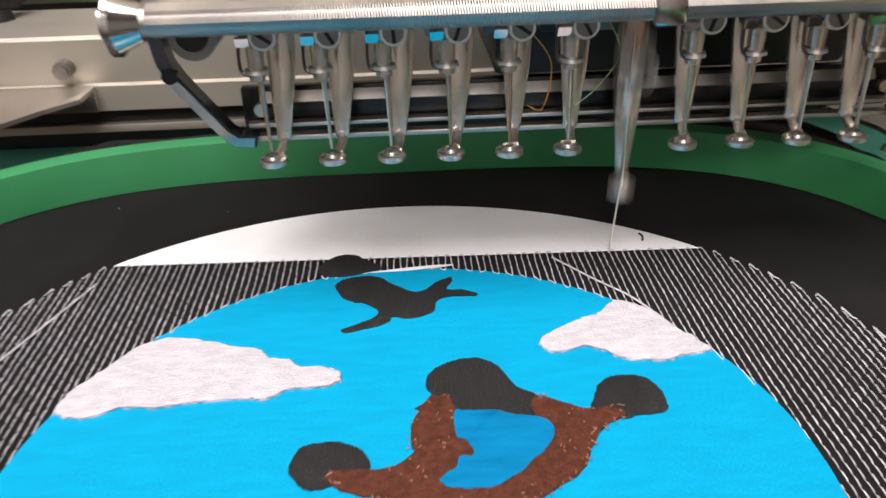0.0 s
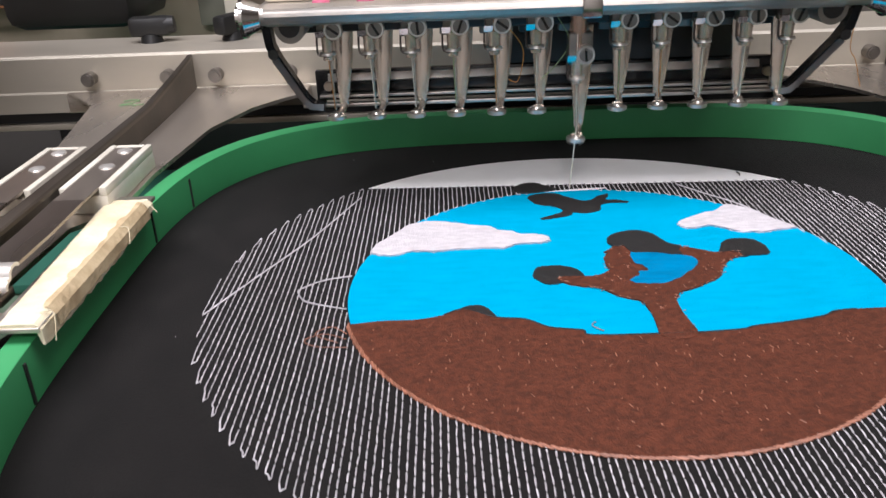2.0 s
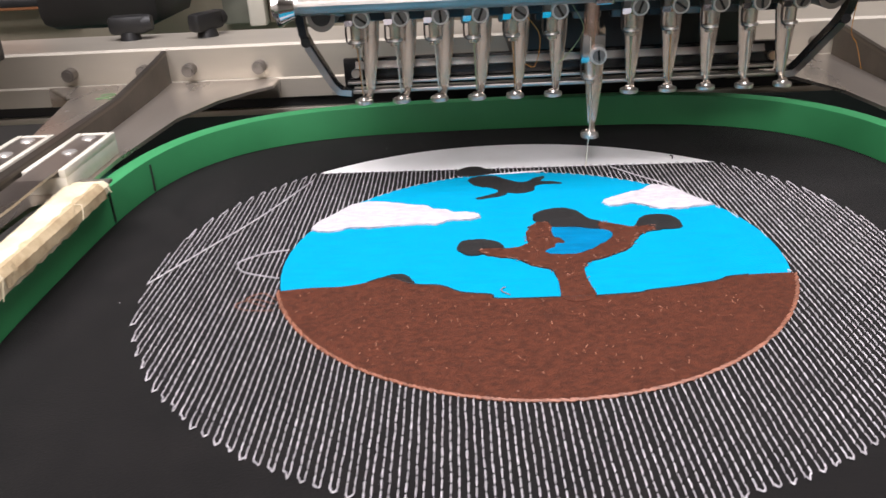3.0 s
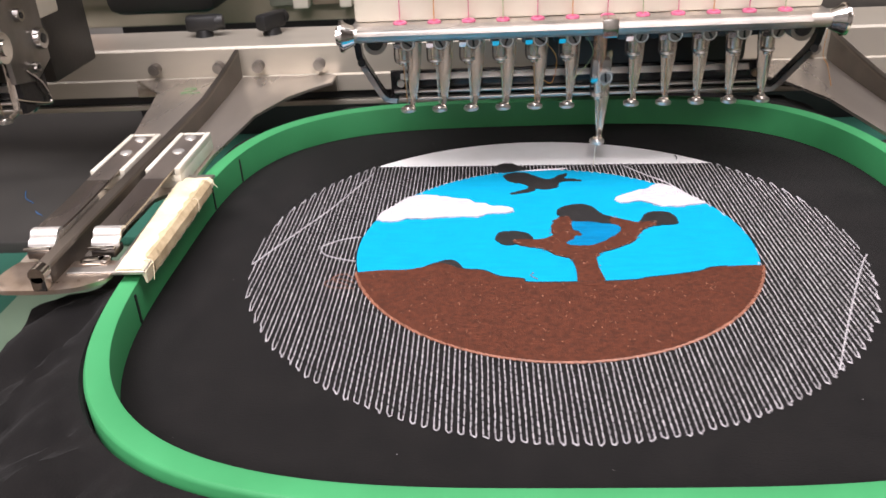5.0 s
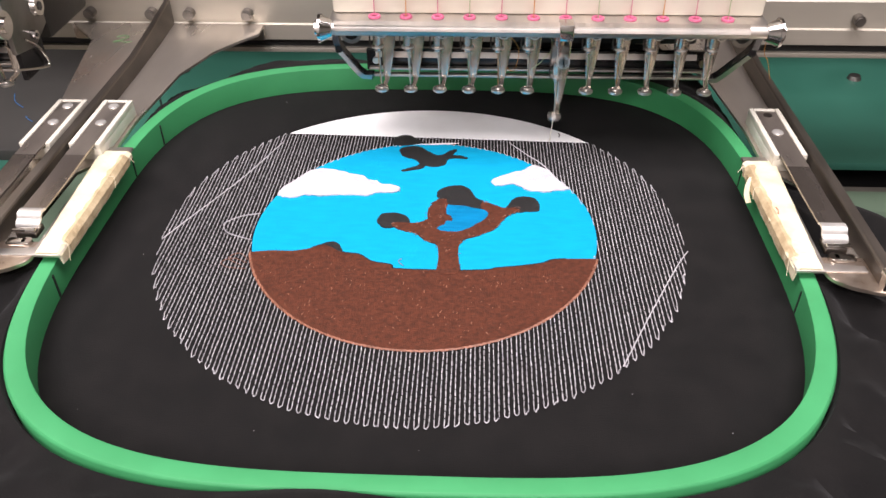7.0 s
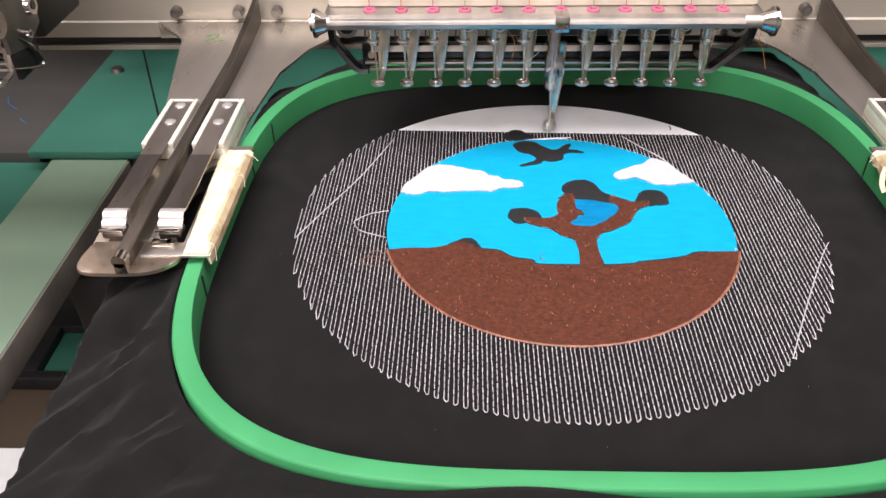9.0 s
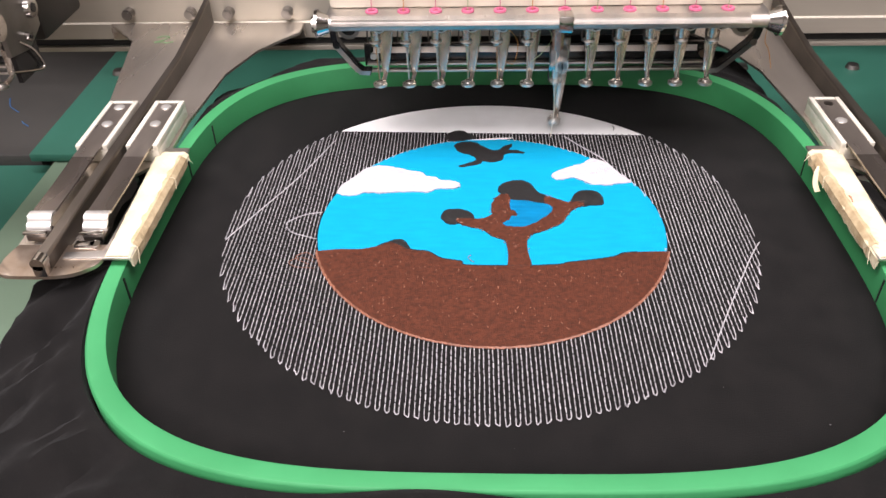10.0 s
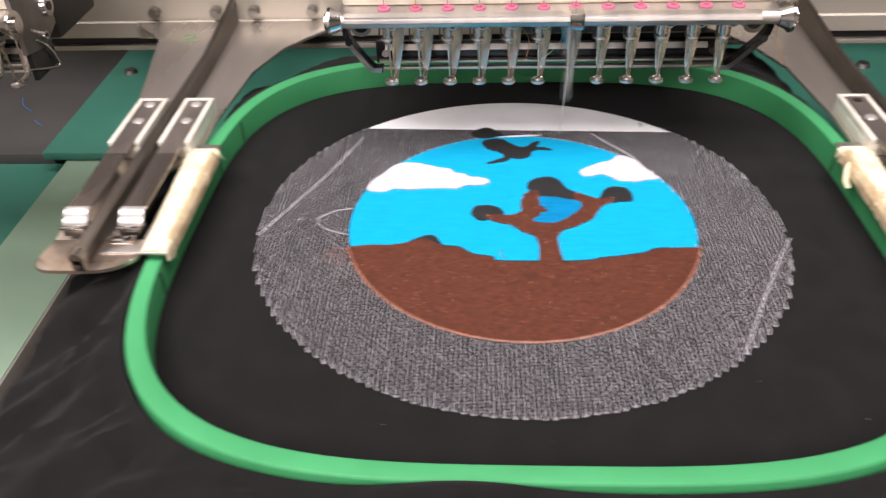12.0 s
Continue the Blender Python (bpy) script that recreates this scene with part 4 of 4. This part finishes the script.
        for off in (-0.0033, 0.0033):
            part("arm_edge", ribbon(([v + Vector((s * 0.0006, off, 0)) for v in pth[2:]], (0, 1, 0)), 0.0010, 0.0030), STEEL, bent, "bright worn edge of the arm")
        part("arm_joint", rod((x - s * 0.0010, FY - 0.0110, 0.0690), (x - s * 0.0010, FY - 0.0132, 0.0690), 0.0022, seg=16), BLACK, bent, "bolted joint of the arm")
        bm = box(min(x - s * 0.0015, x - s * 0.020), max(x - s * 0.0015, x - s * 0.020), FY - 0.016, FY + 0.004, 0.0800, 0.0862, 0.0015)
        rod((x - s * 0.0095, FY - 0.0160, 0.0800), (x - s * 0.0095, FY + 0.002, 0.0800), 0.0062, seg=28, bm=bm)
        bracket = part("arm_bracket", bm, DULL, head, "grey rounded arm bracket")
        part("bore", rod((x - s * 0.0095, FY - 0.0163, 0.0806), (x - s * 0.0095, FY - 0.0150, 0.0806), 0.0043, seg=24), BLACK, bracket, "dark bore")
        part("guard_screw", rod((x - s * 0.018, gy + 0.004, 0.0470), (x - s * 0.018, gy + 0.006, 0.0470), 0.0022, seg=16), NICKEL, head, "guard screw")
    if dx == 0:
        part("loose_thread", tube([(0.0360 + dx, FY - 0.004, 0.0766), (0.0437 + dx, FY - 0.002, 0.0658), (0.0418 + dx, FY - 0.002, 0.0522), (0.0375 + dx, FY, 0.0524)], 0.0002, 8, 5), ORANGE, head, "loose orange thread")
        part("loose_thread", tube([(0.0575 + dx, FY - 0.004, 0.0800), (0.0638 + dx, FY - 0.002, 0.0683), (0.0583 + dx, FY - 0.002, 0.0585), (0.0520 + dx, FY, 0.0518)], 0.0002, 8, 5), LIME, head, "loose pale green thread")
        part("loose_thread", tube([(0.1930 + dx, FY + 0.010, 0.0800), (0.1946 + dx, FY + 0.016, 0.0588), (0.1983 + dx, FY + 0.016, 0.0515), (0.2024 + dx, FY + 0.016, 0.0395)], 0.0002, 8, 5), ORANGE, head, "loose tan thread")
    if dx < 0:
        xs = x1 - 0.004
        bm = prism([(0.118, 0.064), (0.140, 0.060), (0.160, 0.068), (0.162, 0.135), (0.118, 0.135)], 0, 0.003, 0.0005)
        bmesh.ops.rotate(bm, verts=bm.verts, cent=(0, 0, 0), matrix=Matrix(((0, 0, 1), (1, 0, 0), (0, 1, 0))))
        bmesh.ops.translate(bm, verts=bm.verts, vec=(xs, 0, 0))
        side = part("side_plate", bm, DULL, head, "worn steel side plate")
        for sy, sz, r in ((0.1525, 0.0815, 0.0068), (0.1360, 0.0980, 0.0040), (0.1400, 0.0680, 0.0030)):
            bm = rod((xs + 0.002, sy, sz), (xs + 0.006, sy, sz), r, r * 0.85, seg=24)
            screw = part("side_screw", bm, CHROME, side, "polished round screw")
            part("screw_recess", rod((xs + 0.0055, sy, sz), (xs + 0.0064, sy, sz), r * 0.45, seg=6), BLACK, screw, "dark hexagon recess")
        part("foot_guard", prism([(xs - 0.001, 0.122), (xs + 0.002, 0.122), (xs + 0.002, 0.150), (xs - 0.001, 0.150)], 0.046, 0.066), BLACK, side, "black guard plate")
        part("wire_guard", tube([(xs + 0.003, 0.1300, 0.0690), (xs + 0.004, 0.1400, 0.0600), (xs + 0.004, 0.1462, 0.0490), (xs + 0.004, 0.1440, 0.0455), (xs + 0.003, 0.1300, 0.0500), (xs + 0.002, 0.1150, 0.0560)], 0.0009, 6, 8), CHROME, side, "bright bent wire guard")
    part("head_body", box(0.034 + dx, 0.165 + dx, 0.190, 0.252, 0.044, 0.24, 0.003), DARK_CAST, head, "dark cast body behind the needles")
    part("underside", box(x0 + 0.012, x1 - 0.012, FY + 0.012, FY + 0.050, 0.073, 0.0925, 0.002), RUBBER, head, "dark underside of the case")
    for k in range(12):
        xk = FX + k * P + dx
        part("guide_block", box(xk - 0.0065, xk + 0.0070, FY + 0.0190, FY + 0.0230, 0.0690, 0.0925, 0.001), (DULL, DARK_STEEL, RUBBER)[k % 3], head)
    return head


SPACING = 0.436
for dx in (0.0, -SPACING):
    build_head(dx)
ACTIVE_UNIT = None
for i in range(12):
    u = needle_unit(i)
    if i == ACTIVE:
        ACTIVE_UNIT = u
        part("stitching_thread", rod((FX + i * P - 0.0002, FY - 0.0006, 0.0415), (FX + i * P - 0.0030, FY + 0.0005, 0.0), 0.00028, seg=6), FELT, u, "white thread running to the cloth")
for i in range(8, 12):
    needle_unit(i, -SPACING)

# ---- machine table ----
SEAM = [(-0.4650, 0.780), (-0.4625, 0.780), (-0.3230, 0.453), (-0.3255, 0.453)]


def build_table():
    bed = thing("machine_bed", (0, 0.45, -0.3), "teal enamelled bed of the embroidery machine with bolts", "machine bed")
    part("bed_plate", box(-0.485, 0.70, 0.452, 0.775, -0.210, -0.20, 0.0015), TEAL, bed, "teal enamelled plate")
    part("seam", prism(SEAM, -0.2005, -0.1994), RUBBER, bed, "dark seam between plates")
    part("bolt_hole", rod((-0.371, 0.662, -0.2003), (-0.371, 0.662, -0.1994), 0.006, seg=16), RUBBER, bed, "empty bolt hole")
    part("side_plate", box(-0.95, -0.488, 0.476, 1.2, -0.24, -0.215, 0.003), GREY, bed, "dark grey plate")
    part("ledge", box(-0.66, -0.4740, 0.30, 0.4755, -0.245, -0.228, 0.002), TEAL, bed, "teal lower ledge")
    for x, y in ((-0.455, 0.663), (0.3697, 0.666), (0.512, 0.665)):
        part("bolt", rod((x, y, -0.201), (x, y, -0.195), 0.0095, 0.007, 16), DULL, bed, "domed steel bolt")
    table = thing("table_board", (-0.7, 0.2, -0.25), "pale green laminate table board beside the machine", "table board")
    part("board", box(-0.4600, -0.372, 0.02, 0.4645, -0.243, -0.2115, 0.001), PALE, table)
    part("edge_band", box(-0.3719, -0.3695, 0.02, 0.451, -0.243, -0.2120, 0.0005), EDGE_BAND, table, "grey edge band")
    other = thing("table_board", (0.8, 0.3, -0.25), "grey-green laminate table board at the far side", "table board")
    part("board", box(0.402, 1.3, 0.374, 0.412, -0.250, -0.2105, 0.002), PALE, other)
    part("edge_strip", box(0.386, 1.3, 0.4125, 0.451, -0.250, -0.2300, 0.001), EDGE_BAND, other, "grey lower edge strip")
    sheet = thing("paper_sheet", (-0.8, 0.4, -0.79), "plain white curved sheet of card lying on the floor", "paper")
    page = [(-1.2, 0.10), (-0.55, 0.10), (-0.55, 1.05), (-0.678, 1.05), (-0.684, 0.81), (-0.672, 0.60), (-0.676, 0.535), (-0.690, 0.508), (-0.715, 0.499), (-1.2, 0.497)]
    part("page", prism(page, -0.7985, -0.790), WHITE_CLOTH, sheet)
    tray = thing("floor_tray", (-0.75, 0.74, -0.80), "black plastic tray with a teal bottom on the floor", "tray")
    bm = box(-0.86, -0.70, 0.635, 0.655, -0.7998, -0.770, 0.002)
    box(-0.86, -0.70, 0.770, 0.851, -0.7998, -0.770, 0.002, bm)
    box(-0.86, -0.752, 0.655, 0.770, -0.7998, -0.770, 0.002, bm)
    part("rim", bm, RUBBER, tray, "black plastic rim")
    part("bottom", box(-0.752, -0.690, 0.655, 0.770, -0.7998, -0.788, 0.001), TEAL, tray, "teal bottom")
    lower = thing("machine_cabinet", (0, 0.2, -0.8), "black machine base and rear wall round the bed", "machine base")
    part("rear_wall", box(-0.485, 0.70, 0.776, 0.80, -0.26, -0.03, 0.002), RUBBER, lower, "black rear wall of the base")
    part("base_box", box(-0.40, 0.7, 0.30, 1.2, -0.80, -0.26, 0.004), RUBBER, lower)


build_table()


def build_rear():
    """Body of the machine behind the rail."""
    body = thing("machine_rear_unit", (0, 0.42, 0), "dark grey machine body and beige columns behind the rail", "machine body")
    bm = box(-0.378, -0.262, 0.505, 0.62, 0.022, 0.15, 0.014)
    part("motor_cover", bm, COVER, body, "dark grey rounded motor cover")
    part("back_plate", box(-1.3, 1.3, 0.66, 0.675, -0.02, 0.18, 0.003), CREAM_DARK, body, "beige back plate")
    part("wooden_panel", box(-0.66, -0.415, 0.64, 0.659, 0.026, 0.18, 0.002), WOOD, body, "orange-brown wooden panel")
    part("dark_rail", box(-0.66, -0.400, 0.60, 0.615, 0.034, 0.042, 0.001), RUBBER, body, "dark rail across the panel")
    for x0, x1, z0, z1, y, mat, label in ((-0.244, -0.2135, 0.001, 0.034, 0.645, PANE, "grey-green panel"), (-0.194, -0.160, 0.001, 0.030, 0.645, TAN, "tan panel"), (-0.250, -0.222, 0.042, 0.09, 0.63, BLUE_BOX, "blue box"), (-0.208, -0.156, 0.038, 0.09, 0.63, BLUE_BOX, "blue box")):
        part("panel" if "panel" in label else "box", box(x0, x1, y, 0.661, z0, z1, 0.002), mat, body, label)
    for x0, x1, y, mat in ((-0.213, -0.195, 0.63, CREAM), (-0.159, -0.145, 0.63, CREAM), (-0.03, 0.02, 0.40, CREAM_DARK), (0.05, 0.16, 0.40, CREAM_DARK)):
        part("column", box(x0, x1, y, 0.66, 0.0, 0.112, 0.002), mat, body, "upright column")
    part("trough", box(0.19, 1.3, 0.372, 0.448, 0.010, 0.030, 0.002), RUBBER, body, "dark trough above the rail")


build_rear()


def thread_scrap(points):
    base = points[0]
    scrap = thing("thread_scrap", (base[0], base[1], -0.215), "short snipped blue thread lying on a plate", "thread", "scraps of thread")
    part("strand", tube([(x, y, -0.2142) for x, y in points], 0.0006, 5, 6), CYAN, scrap)


thread_scrap([(-0.589, 0.619), (-0.578, 0.597), (-0.560, 0.581)])
thread_scrap([(-0.545, 0.557), (-0.540, 0.551), (-0.531, 0.544)])


def motions():
    ts = [d[0] for d in DRIVE]
    steps = [k / 10 for k in range(121)]
    drive = [(t, float(np.interp(t, ts, [d[1] for d in DRIVE])), float(np.interp(t, ts, [d[2] for d in DRIVE]))) for t in steps]

    def rests(t):
        return (0, 1 / 30) if t == 0 else (0,) if t in (1.5, 12) else (-1 / 30, 1 / 30)

    for ob in MOVING:
        b = BASES[ob]
        # the frame rests while the needle is down and jumps on between
        walk(ob, [(t + h, pose(b.x + dx, b.y + dy, b.z)) for t, dx, dy in drive for h in rests(t)])
    b = BASES[ACTIVE_UNIT]
    # height of the needle stroke: 1 up, 0 down, at half-second marks, fourteen strokes a second
    marks = [(0, .60), (.5, .42), (1, .45), (1.5, .85), (2, .62), (2.5, .5), (3, .4), (3.5, .6), (4, .5), (4.5, .5), (5, .35), (5.5, .1), (6, .5), (6.5, .3), (7, .5), (7.5, .3), (8, .6), (8.5, .25),
             (9, .12), (9.5, .08), (10, .25), (10.5, .1), (11, .03), (11.5, .05), (12, .92)]
    rows = []
    for k in range(361):
        t = k / 30
        ph = np.interp(t, [m[0] for m in marks], [14 * math.pi * i - math.acos(1 - 2 * m[1]) for i, m in enumerate(marks)])
        up = 0.5 - 0.5 * math.cos(ph)
        rows.append((t, pose(b.x, b.y, b.z - 0.0355 * (1 - up))))
    walk(ACTIVE_UNIT, rows)


motions()
